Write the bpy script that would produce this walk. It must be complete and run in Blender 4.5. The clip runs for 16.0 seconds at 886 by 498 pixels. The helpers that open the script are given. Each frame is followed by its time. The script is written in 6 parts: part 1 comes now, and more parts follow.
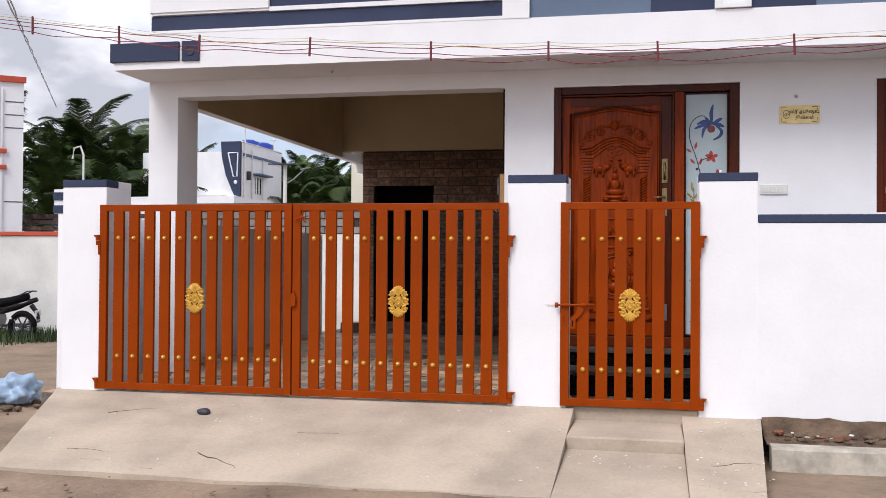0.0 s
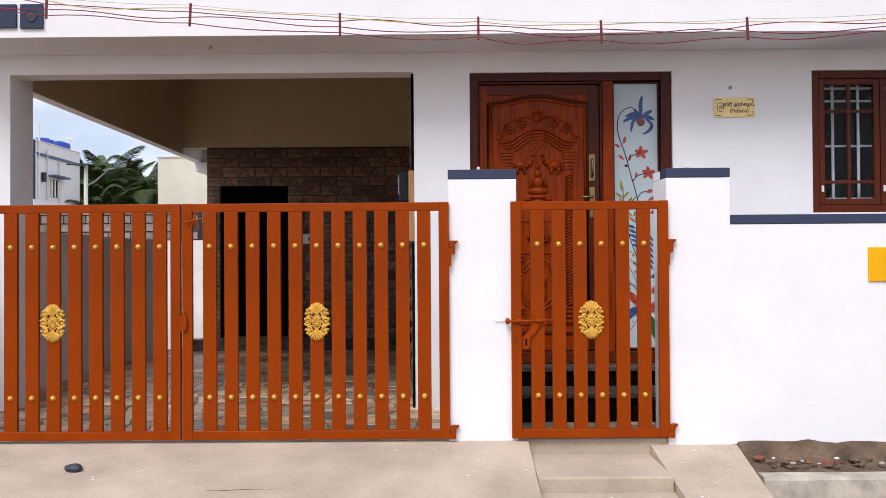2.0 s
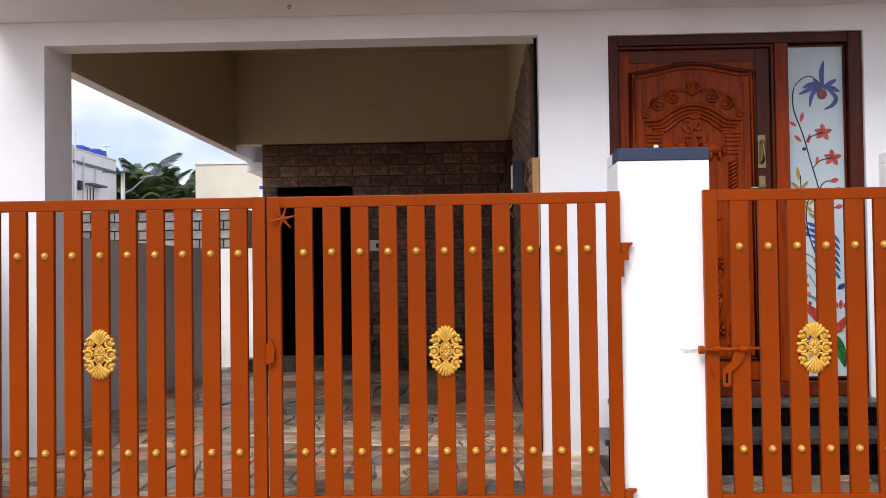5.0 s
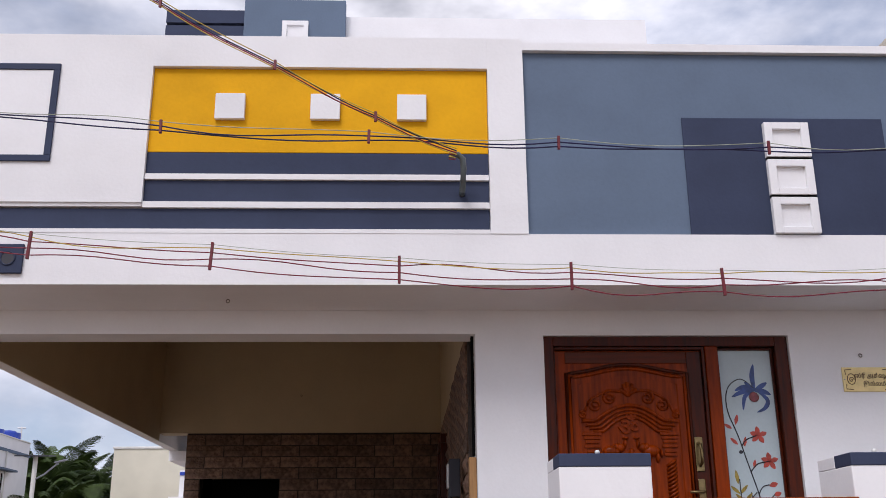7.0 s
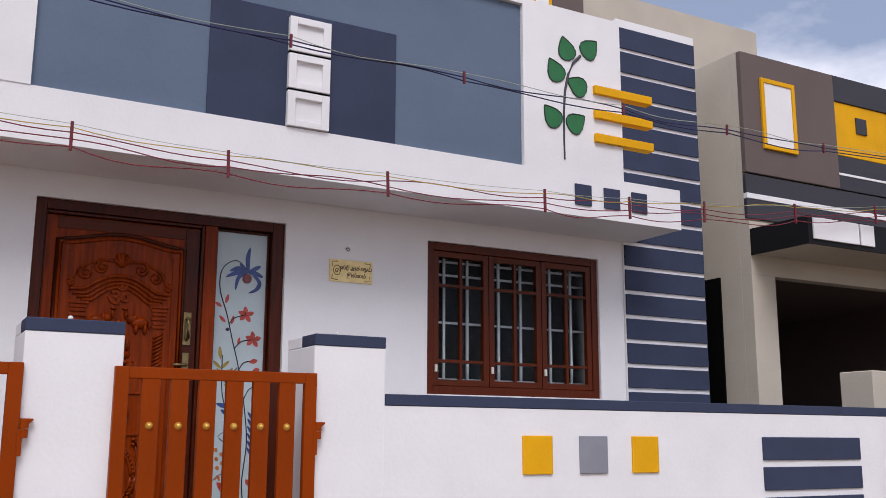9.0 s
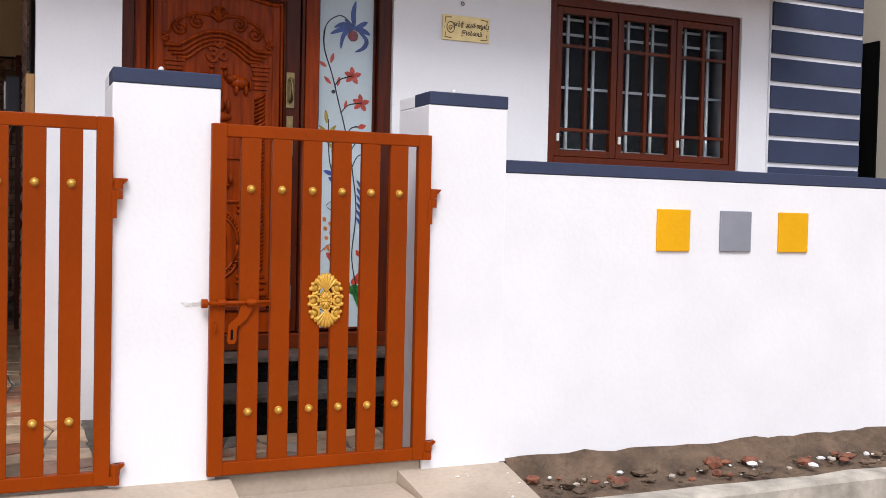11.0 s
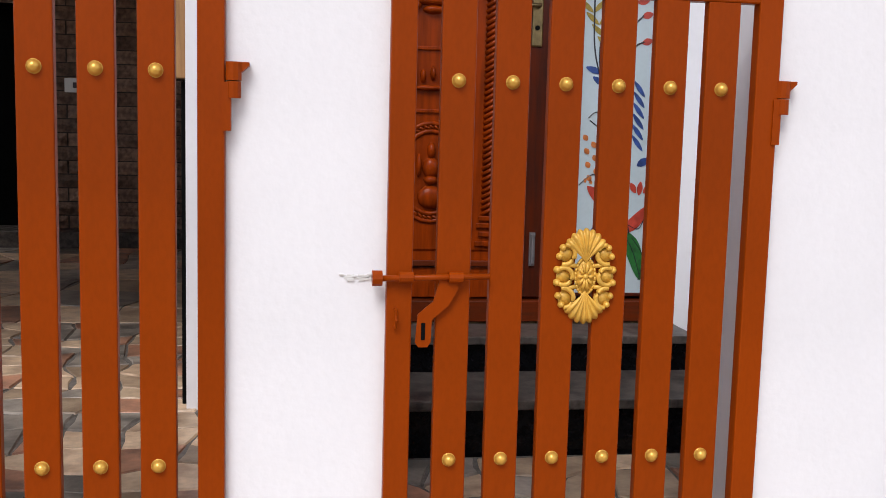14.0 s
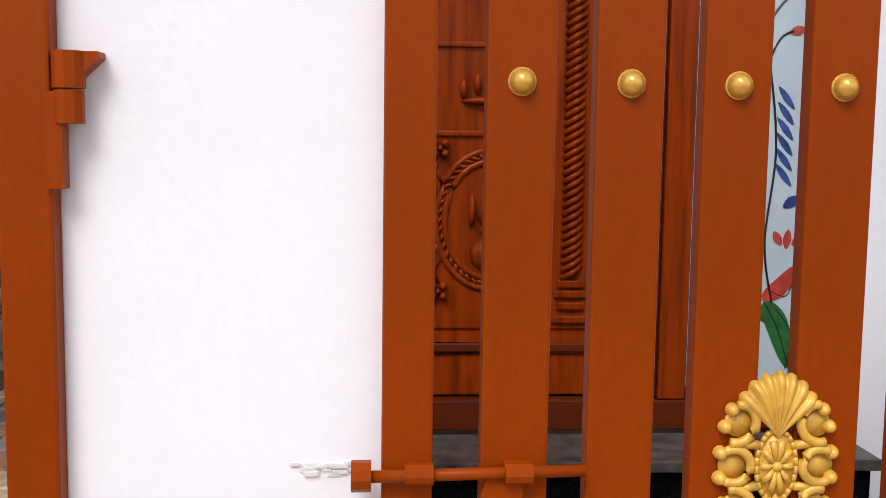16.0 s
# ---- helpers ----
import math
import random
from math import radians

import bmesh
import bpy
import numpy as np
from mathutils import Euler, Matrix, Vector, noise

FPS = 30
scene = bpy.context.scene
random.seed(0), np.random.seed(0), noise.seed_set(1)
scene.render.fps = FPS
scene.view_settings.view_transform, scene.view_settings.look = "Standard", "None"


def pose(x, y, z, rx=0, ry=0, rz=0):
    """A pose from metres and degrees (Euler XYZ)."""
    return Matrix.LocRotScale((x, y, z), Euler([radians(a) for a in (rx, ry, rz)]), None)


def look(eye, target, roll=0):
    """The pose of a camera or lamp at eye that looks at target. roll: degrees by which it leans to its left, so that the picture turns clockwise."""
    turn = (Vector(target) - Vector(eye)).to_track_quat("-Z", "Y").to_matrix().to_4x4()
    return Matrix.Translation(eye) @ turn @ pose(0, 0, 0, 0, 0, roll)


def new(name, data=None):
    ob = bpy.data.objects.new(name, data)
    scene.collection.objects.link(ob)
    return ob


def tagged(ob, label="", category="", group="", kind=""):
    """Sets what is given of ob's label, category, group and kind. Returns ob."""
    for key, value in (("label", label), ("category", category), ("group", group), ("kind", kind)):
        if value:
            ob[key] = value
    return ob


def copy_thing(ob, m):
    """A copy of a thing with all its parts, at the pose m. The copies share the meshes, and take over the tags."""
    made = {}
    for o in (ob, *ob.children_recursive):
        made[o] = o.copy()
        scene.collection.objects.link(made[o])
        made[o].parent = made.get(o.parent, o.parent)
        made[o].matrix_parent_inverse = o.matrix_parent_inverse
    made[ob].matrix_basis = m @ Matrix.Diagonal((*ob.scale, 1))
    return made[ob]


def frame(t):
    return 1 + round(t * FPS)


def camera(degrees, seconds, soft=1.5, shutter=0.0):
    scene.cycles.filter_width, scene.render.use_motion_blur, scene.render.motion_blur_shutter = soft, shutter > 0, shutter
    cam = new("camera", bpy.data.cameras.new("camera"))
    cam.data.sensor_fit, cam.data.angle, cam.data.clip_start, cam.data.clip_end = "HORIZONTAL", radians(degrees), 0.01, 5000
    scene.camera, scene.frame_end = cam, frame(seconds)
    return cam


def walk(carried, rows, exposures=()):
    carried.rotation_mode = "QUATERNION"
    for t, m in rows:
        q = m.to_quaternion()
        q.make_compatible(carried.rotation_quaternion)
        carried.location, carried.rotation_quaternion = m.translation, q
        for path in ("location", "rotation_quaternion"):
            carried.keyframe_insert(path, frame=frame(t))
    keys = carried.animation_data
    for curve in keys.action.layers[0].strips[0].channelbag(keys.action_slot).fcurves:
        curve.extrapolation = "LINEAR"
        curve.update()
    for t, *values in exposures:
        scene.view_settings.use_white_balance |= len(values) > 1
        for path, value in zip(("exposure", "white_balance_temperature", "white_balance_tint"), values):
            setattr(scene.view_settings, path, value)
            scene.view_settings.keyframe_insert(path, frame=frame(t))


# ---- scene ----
cam = camera(48.3, 16.0, 0.85)
PATH = [
    (0, (0.639, -7.07, 1.025), (0.223, -5.114, 1.049), 0.4),
    (0.5, (0.37, -6.823, 1.017), (0.148, -4.835, 1.04), 0.5),
    (1, (0.102, -6.537, 1.019), (-0.044, -4.542, 1.039), -0.4),
    (1.5, (-0.139, -6.277, 1.056), (-0.243, -4.28, 1.074), -0.6),
    (2, (-0.384, -6.055, 1.064), (-0.397, -4.056, 1.096), -0.4),
    (2.5, (-0.566, -5.815, 1.054), (-0.577, -3.815, 1.089), -0.3),
    (3, (-0.692, -5.553, 1.072), (-0.79, -3.555, 1.102), -0.4),
    (3.2, (-0.723, -5.467, 1.066), (-0.854, -3.472, 1.087), -0.4),
    (5.3, (-1.062, -4.498, 1.092), (-1.104, -2.5, 1.157), -1.0),
    (5.5, (-1.069, -4.477, 1.107), (-1.059, -2.48, 1.213), -1.2),
    (6, (-1.069, -4.474, 1.135), (-1.043, -2.497, 1.437), -1.3),
    (6.5, (-1.069, -4.5, 1.156), (-1.037, -2.559, 1.635), -0.8),
    (7, (-1.075, -4.509, 1.17), (-1.005, -2.606, 1.78), -0.5),
    (7.5, (-1.048, -4.528, 1.176), (-0.88, -2.662, 1.876), 0.4),
    (8, (-1.013, -4.535, 1.133), (-0.575, -2.717, 1.843), 0.5),
    (8.5, (-0.96, -4.56, 1.126), (-0.203, -2.813, 1.738), 0.4),
    (9, (-0.896, -4.587, 1.127), (0.061, -2.873, 1.507), 0.2),
    (9.5, (-0.909, -4.554, 1.105), (0.089, -2.83, 1.283), 0.5),
    (9.7, (-0.898, -4.548, 1.082), (0.098, -2.816, 1.176), 0.7),
    (11.8, (-0.602, -3.616, 1.09), (-0.018, -1.706, 0.994), 1.5),
    (12, (-0.569, -3.515, 1.106), (-0.048, -1.588, 0.995), 1.4),
    (12.5, (-0.425, -3.26, 1.102), (-0.087, -1.294, 0.969), 1.0),
    (13, (-0.374, -3.045, 1.096), (-0.047, -1.081, 0.901), 1.2),
    (13.5, (-0.302, -2.721, 1.053), (0.02, -0.759, 0.84), 1.2),
    (14, (-0.217, -2.335, 1.058), (0.072, -0.369, 0.829), 1.5),
    (14.5, (-0.114, -2.003, 1.081), (0.063, -0.018, 0.921), 1.3),
    (15, (-0.055, -1.698, 1.052), (0.106, 0.29, 0.911), 1.7),
    (15.5, (-0.047, -1.448, 1.041), (0.123, 0.54, 0.91), 1.6),
    (16, (-0.019, -1.165, 1.106), (0.121, 0.82, 0.906), 0.8),
]
walk(cam, [(t, look(eye, target, roll)) for t, eye, target, roll in PATH],
     [(0.0, 0.37, 6380, 14), (3.0, 0.49, 6380, 14), (5.5, 0.56, 6380, 14), (6.2, 0.34, 6350, 15), (7.2, 0.02, 6300, 17), (8.4, 0.01, 6300, 17), (9.0, -0.02, 6330, 17), (9.5, 0.44, 6380, 16), (12.0, 0.38, 6380, 14), (14.5, 0.28, 6380, 14), (16.0, 0.40, 6380, 14)])

# ---- world, sun, exposure ----
SUN_ELEV, SUN_AZ = 52.0, 205.0
world = bpy.data.worlds.new("world")
scene.world = world
world.use_nodes = True
wn, wl = world.node_tree.nodes, world.node_tree.links
wn.clear()
w_out, w_bg, w_sky = wn.new("ShaderNodeOutputWorld"), wn.new("ShaderNodeBackground"), wn.new("ShaderNodeTexSky")
w_sky.sky_type, w_sky.sun_disc = "NISHITA", False
w_sky.sun_elevation, w_sky.sun_rotation = radians(SUN_ELEV), radians(SUN_AZ)
w_co, w_map, w_n, w_n2 = wn.new("ShaderNodeTexCoord"), wn.new("ShaderNodeMapping"), wn.new("ShaderNodeTexNoise"), wn.new("ShaderNodeTexNoise")
w_map.inputs["Scale"].default_value = (1.0, 1.0, 2.0)
w_map.inputs["Location"].default_value = (0.35, 0.1, 0.0)
w_n.inputs["Scale"].default_value, w_n.inputs["Detail"].default_value, w_n.inputs["Roughness"].default_value = 2.1, 8.0, 0.55
w_n2.inputs["Scale"].default_value, w_n2.inputs["Detail"].default_value = 3.3, 6.0
w_r, w_r2, w_mix = wn.new("ShaderNodeValToRGB"), wn.new("ShaderNodeValToRGB"), wn.new("ShaderNodeMixRGB")
w_r.color_ramp.elements[0].position, w_r.color_ramp.elements[1].position = 0.36, 0.56
w_r2.color_ramp.elements[0].position, w_r2.color_ramp.elements[1].position = 0.42, 0.58
w_r2.color_ramp.elements[0].color, w_r2.color_ramp.elements[1].color = (4.6, 4.8, 5.3, 1), (12.5, 12.5, 12.8, 1)
w_soft = wn.new("ShaderNodeMixRGB")
w_soft.inputs[0].default_value = 0.45
w_soft.inputs[2].default_value = (5.2, 6.0, 7.6, 1)
wl.new(w_co.outputs["Generated"], w_map.inputs["Vector"])
wl.new(w_map.outputs[0], w_n.inputs["Vector"])
wl.new(w_map.outputs[0], w_n2.inputs["Vector"])
wl.new(w_n.outputs["Fac"], w_r.inputs[0])
wl.new(w_n2.outputs["Fac"], w_r2.inputs[0])
wl.new(w_r.outputs[0], w_mix.inputs[0])
wl.new(w_sky.outputs[0], w_soft.inputs[1])
wl.new(w_soft.outputs[0], w_mix.inputs[1])
wl.new(w_r2.outputs[0], w_mix.inputs[2])
wl.new(w_mix.outputs[0], w_bg.inputs["Color"])
w_bg.inputs["Strength"].default_value = 0.10
wl.new(w_bg.outputs[0], w_out.inputs["Surface"])
sun_data = bpy.data.lights.new("sun", "SUN")
sun_data.energy, sun_data.angle, sun_data.color = 2.0, radians(28), (1.0, 0.975, 0.94)
sun = new("sun", sun_data)
sun.matrix_world = look((-9, -20, 26), (0, 0, 0))


# ---- materials ----
def material(name, color, rough=0.6, metal=0.0, var=0.08, scale=6.0, bump=0.15, bscale=60.0, color2=None, spec=0.5, alpha=None, stretch=(1, 1, 1), dist=0.004, rand=0.0):
    """A painted or natural surface with variation at two scales and a fine relief."""
    m = bpy.data.materials.new(name)
    m.use_nodes = True
    n, l = m.node_tree.nodes, m.node_tree.links
    b = n["Principled BSDF"]
    b.inputs["Roughness"].default_value, b.inputs["Metallic"].default_value = rough, metal
    b.inputs["Specular IOR Level"].default_value = spec
    co, mp = n.new("ShaderNodeTexCoord"), n.new("ShaderNodeMapping")
    mp.inputs["Scale"].default_value = stretch
    l.new(co.outputs["Object"], mp.inputs["Vector"])
    n1, n2 = n.new("ShaderNodeTexNoise"), n.new("ShaderNodeTexNoise")
    n1.inputs["Scale"].default_value, n1.inputs["Detail"].default_value = scale, 6.0
    n2.inputs["Scale"].default_value, n2.inputs["Detail"].default_value = bscale, 4.0
    l.new(mp.outputs[0], n1.inputs["Vector"])
    l.new(mp.outputs[0], n2.inputs["Vector"])
    ramp = n.new("ShaderNodeValToRGB")
    c = color
    d = color2 or tuple(max(0.0, v * (1 - 2.2 * var)) for v in c)
    ramp.color_ramp.elements[0].position, ramp.color_ramp.elements[1].position = 0.32, 0.62
    ramp.color_ramp.elements[0].color, ramp.color_ramp.elements[1].color = (*d, 1), (*c, 1)
    l.new(n1.outputs["Fac"], ramp.inputs[0])
    fine = n.new("ShaderNodeMixRGB")
    fine.blend_type = "MULTIPLY"
    fine.inputs[0].default_value = 0.35
    r2 = n.new("ShaderNodeValToRGB")
    r2.color_ramp.elements[0].position, r2.color_ramp.elements[1].position = 0.3, 0.6
    r2.color_ramp.elements[0].color = (1 - 2 * var, 1 - 2 * var, 1 - 2 * var, 1)
    l.new(n2.outputs["Fac"], r2.inputs[0])
    l.new(ramp.outputs[0], fine.inputs[1])
    l.new(r2.outputs[0], fine.inputs[2])
    last = fine
    if rand:
        oi, hs, mr = n.new("ShaderNodeObjectInfo"), n.new("ShaderNodeHueSaturation"), n.new("ShaderNodeMapRange")
        mr.inputs["To Min"].default_value, mr.inputs["To Max"].default_value = 1 - rand, 1 + rand
        l.new(oi.outputs["Random"], mr.inputs["Value"])
        l.new(mr.outputs[0], hs.inputs["Value"])
        l.new(last.outputs[0], hs.inputs["Color"])
        last = hs
    l.new(last.outputs[0], b.inputs["Base Color"])
    bp = n.new("ShaderNodeBump")
    bp.inputs["Strength"].default_value, bp.inputs["Distance"].default_value = bump, dist
    l.new(n2.outputs["Fac"], bp.inputs["Height"])
    l.new(bp.outputs[0], b.inputs["Normal"])
    if alpha is not None:
        b.inputs["Alpha"].default_value = alpha
    return m


WHITE = material("white_paint", (0.82, 0.815, 0.83), 0.75, var=0.025, scale=2.2, bump=0.25, bscale=45)
OFFWHITE = material("plaster_old_white", (0.74, 0.73, 0.70), 0.85, var=0.10, scale=1.3, bump=0.3, bscale=30)
CREAM = material("cream_paint", (0.58, 0.48, 0.32), 0.8, var=0.04, scale=2.0, bump=0.2, bscale=40)
SLATE = material("slate_blue_paint", (0.040, 0.052, 0.098), 0.75, spec=0.25, var=0.06, scale=3.0, bump=0.2, bscale=50)
GREYBLUE = material("grey_blue_paint", (0.125, 0.17, 0.245), 0.75, spec=0.25, var=0.05, scale=2.0, bump=0.2, bscale=50)
YELLOW = material("yellow_paint", (0.80, 0.40, 0.002), 0.75, spec=0.2, var=0.05, scale=3.0, bump=0.2, bscale=50)
GREYSQ = material("mid_grey_paint", (0.25, 0.26, 0.30), 0.6, var=0.05, scale=5.0, bump=0.2, bscale=50)
GREEN = material("leaf_green_paint", (0.012, 0.16, 0.045), 0.5, var=0.08, scale=9.0, bump=0.2, bscale=50)
BROWNP = material("brown_paint", (0.125, 0.092, 0.085), 0.7, var=0.04, scale=2.0, bump=0.2, bscale=50)
DARKP = material("charcoal_paint", (0.03, 0.03, 0.042), 0.6, var=0.05, scale=3.0, bump=0.2, bscale=50)
BEIGE = material("beige_paint", (0.53, 0.48, 0.40), 0.8, var=0.05, scale=1.6, bump=0.25, bscale=40)
REDP = material("red_paint", (0.5, 0.07, 0.03), 0.6, var=0.08, scale=4.0)
GATE = material("gate_brown_enamel", (0.285, 0.0425, 0.0008), 0.34, spec=0.09, var=0.10, scale=3.5, bump=0.14, bscale=120, stretch=(1, 1, 0.4), dist=0.002)
GOLD = material("gold_paint", (0.74, 0.42, 0.06), 0.42, metal=0.15, var=0.12, scale=40.0, bump=0.2, bscale=200, dist=0.001)
COPPER = material("stud_gold_paint", (0.72, 0.41, 0.07), 0.24, metal=0.45, var=0.1, scale=30.0, bump=0.1, bscale=200, dist=0.001)
TEAK = material("varnished_teak", (0.255, 0.033, 0.001), 0.26, spec=0.12, var=0.16, scale=5.0, bump=0.15, bscale=60, stretch=(9, 9, 0.7), color2=(0.135, 0.018, 0.001), dist=0.001)
TEAKW = material("window_teak", (0.10, 0.0135, 0.001), 0.32, spec=0.2, var=0.16, scale=5.0, bump=0.15, bscale=60, stretch=(9, 9, 0.7), color2=(0.075, 0.011, 0.0015), dist=0.001)
TEAKD = material("dark_varnished_teak", (0.080, 0.011, 0.0015), 0.30, spec=0.18, var=0.15, scale=5.0, bump=0.15, bscale=60, stretch=(9, 9, 0.7), color2=(0.035, 0.008, 0.004), dist=0.001)
TEAKH = material("teak_horizontal_grain", (0.12, 0.017, 0.002), 0.34, spec=0.18, var=0.22, scale=5.0, bump=0.15, bscale=60, stretch=(0.7, 9, 9), color2=(0.07, 0.016, 0.005), dist=0.001)
BRASS = material("aged_brass", (0.30, 0.22, 0.10), 0.30, metal=0.85, var=0.15, scale=30, bump=0.1, bscale=150, dist=0.001)
PLATE = material("brass_plate", (0.80, 0.62, 0.28), 0.30, metal=0.25, var=0.08, scale=14, bump=0.08, bscale=150, dist=0.001)
STEEL = material("galvanised_steel", (0.35, 0.35, 0.36), 0.4, metal=0.8, var=0.1, scale=20)
BLACK = material("black_granite", (0.004, 0.004, 0.005), 0.12, spec=0.12, var=0.2, scale=50, bump=0.02)
GRANITE = material("grey_granite_tread", (0.105, 0.088, 0.076), 0.34, spec=0.12, var=0.28, scale=18, bump=0.1, bscale=90, color2=(0.035, 0.030, 0.027))
# near-black: shade of openings put into the colour; also black parts
DARK = material("black_paint_and_shade", (0.004, 0.004, 0.004), 0.6, spec=0.05, var=0.1)
IRON = material("white_enamel_bar", (0.8, 0.8, 0.8), 0.45, var=0.08, scale=20)
CONCRETE = material("ramp_concrete", (0.51, 0.42, 0.325), 0.9, var=0.14, scale=1.6, bump=0.5, bscale=40, dist=0.006)
CURB = material("whitewashed_kerb", (0.52, 0.47, 0.39), 0.9, var=0.22, scale=5, bump=0.6, bscale=25, dist=0.01)
SOIL = material("dusty_soil", (0.30, 0.215, 0.145), 0.95, var=0.2, scale=1.4, bump=0.9, bscale=22, dist=0.02)
MUD = material("dark_mud", (0.16, 0.105, 0.066), 0.95, var=0.25, scale=6, bump=1.0, bscale=25, dist=0.03)
CLAD = material("brown_stone_cladding", (0.25, 0.15, 0.10), 0.7, var=0.3, scale=22, bump=1.0, bscale=26, color2=(0.10, 0.058, 0.04), dist=0.02, rand=0.35)
CLADJ = material("cladding_joint", (0.055, 0.042, 0.034), 0.9, var=0.15, scale=20)
TILE = material("crazy_stone_paving", (0.56, 0.41, 0.27), 0.42, var=0.2, scale=9, bump=0.4, bscale=40, color2=(0.30, 0.20, 0.13), rand=0.40)
TILE_R = material("crazy_stone_paving_red", (0.46, 0.23, 0.14), 0.42, var=0.25, scale=7, bump=0.4, bscale=40, color2=(0.17, 0.09, 0.06), rand=0.4)
TILE_G = material("crazy_stone_paving_grey", (0.34, 0.29, 0.235), 0.42, var=0.25, scale=7, bump=0.4, bscale=40, color2=(0.11, 0.095, 0.08), rand=0.4)
TILEJ = material("paving_joint", (0.16, 0.14, 0.12), 0.9, var=0.2, scale=30)
WIRER = material("red_wire", (0.20, 0.010, 0.03), 0.5, var=0.1)
WIREY = material("yellow_wire", (0.50, 0.36, 0.05), 0.5, var=0.1)
WIREB = material("blue_black_wire", (0.010, 0.011, 0.070), 0.5, var=0.1)
WIREG = material("pale_green_wire", (0.38, 0.42, 0.33), 0.5, var=0.1)
TIE = material("crimson_spacer", (0.14, 0.005, 0.014), 0.5, var=0.1)
PVC = material("grey_pvc", (0.10, 0.12, 0.125), 0.5, var=0.1)
PLASTIC = material("white_plastic", (0.7, 0.69, 0.66), 0.35, var=0.03)
FRESHWOOD = material("raw_timber", (0.42, 0.22, 0.08), 0.6, var=0.15, scale=5, stretch=(9, 9, 0.7))
FROST = material("frosted_glass", (0.46, 0.55, 0.58), 0.22, var=0.05, scale=3, bump=0.05, spec=0.6)


# ---- builders ----
def box(bm, x0, x1, y0, y1, z0, z1):
    v = [bm.verts.new((x, y, z)) for x in (x0, x1) for y in (y0, y1) for z in (z0, z1)]
    for f in ((0, 1, 3, 2), (4, 6, 7, 5), (0, 4, 5, 1), (2, 3, 7, 6), (0, 2, 6, 4), (1, 5, 7, 3)):
        bm.faces.new([v[i] for i in f])


def boxes(*rows):
    bm = bmesh.new()
    for r in rows:
        box(bm, *r)
    return bm


def soften(bm, w, seg=2):
    bmesh.ops.bevel(bm, geom=list(bm.edges), offset=w, segments=seg, affect="EDGES", profile=0.5)
    return bm


def rbox(x0, x1, y0, y1, z0, z1, w=0.004, seg=2):
    return soften(boxes((x0, x1, y0, y1, z0, z1)), w, seg)


def prism(bm, pts, y0, y1):
    """A flat outline in x and z, counter-clockwise, drawn out from y0 to y1."""
    a = [bm.verts.new((x, y0, z)) for x, z in pts]
    b = [bm.verts.new((x, y1, z)) for x, z in pts]
    n = len(pts)
    bm.faces.new(a)
    bm.faces.new(b[::-1])
    for i in range(n):
        bm.faces.new((a[i], b[i], b[(i + 1) % n], a[(i + 1) % n]))


def tube(bm, pts, r, sides=6, taper=None):
    """A round bar along a line of points; taper gives the end radius."""
    rings, n = [], len(pts)
    for i, p in enumerate(pts):
        p = Vector(p)
        d = (Vector(pts[min(i + 1, n - 1)]) - Vector(pts[max(i - 1, 0)])).normalized()
        s = d.cross(Vector((0, 0, 1)) if abs(d.z) < 0.9 else Vector((1, 0, 0))).normalized()
        u = s.cross(d)
        k = r if taper is None else r + (taper - r) * i / max(n - 1, 1)
        rings.append([bm.verts.new(p + k * (s * math.cos(a) + u * math.sin(a))) for a in (2 * math.pi * j / sides for j in range(sides))])
    for a, b in zip(rings, rings[1:]):
        for j in range(sides):
            bm.faces.new((a[j], a[(j + 1) % sides], b[(j + 1) % sides], b[j]))
    bm.faces.new(rings[0][::-1])
    bm.faces.new(rings[-1])


def dome(bm, x, y, z, r, h, sides=12, rings=4):
    """A round stud that stands out towards -y."""
    prev = None
    for i in range(rings + 1):
        a = math.pi / 2 * i / rings
        if i == rings:
            tip = bm.verts.new((x, y - h, z))
            for j in range(sides):
                bm.faces.new((prev[j], prev[(j + 1) % sides], tip))
            break
        ring = [bm.verts.new((x + r * math.cos(a) * math.cos(t), y - h * math.sin(a), z + r * math.cos(a) * math.sin(t))) for t in (2 * math.pi * j / sides for j in range(sides))]
        if prev:
            for j in range(sides):
                bm.faces.new((prev[j], prev[(j + 1) % sides], ring[(j + 1) % sides], ring[j]))
        prev = ring


def mesh_of(name, bm, mat, smooth=False):
    bmesh.ops.recalc_face_normals(bm, faces=bm.faces)
    me = bpy.data.meshes.new(name)
    bm.to_mesh(me)
    bm.free()
    me.materials.append(mat)
    if smooth:
        for p in me.polygons:
            p.use_smooth = True
    return me


def part(name, bm, mat, parent=None, label="", smooth=False):
    ob = new(name, mesh_of(name, bm, mat, smooth))
    if parent:
        ob.parent = parent
    if label:
        ob["label"] = label
    return ob


def thing(name, label, category, group="", kind="", at=(0, 0, 0)):
    ob = new(name)
    ob.location = at
    ob.empty_display_size = 0.1
    return tagged(ob, label, category, group, kind)


def structure(name, bm, mat, label, category):
    return tagged(part(name, bm, mat), label, category, kind="structure")


# ---- ground, ramp, floor ----
H = 1.60          # front face of the house wall
S = 1.00          # front face of the slab and parapet
FLOOR = -0.05


def ground_height(x, y):
    """The lane and yard: flat in front, a little rough."""
    z = -0.27 - 0.012 * max(0.0, -1.4 - y)
    return max(z, -0.36)


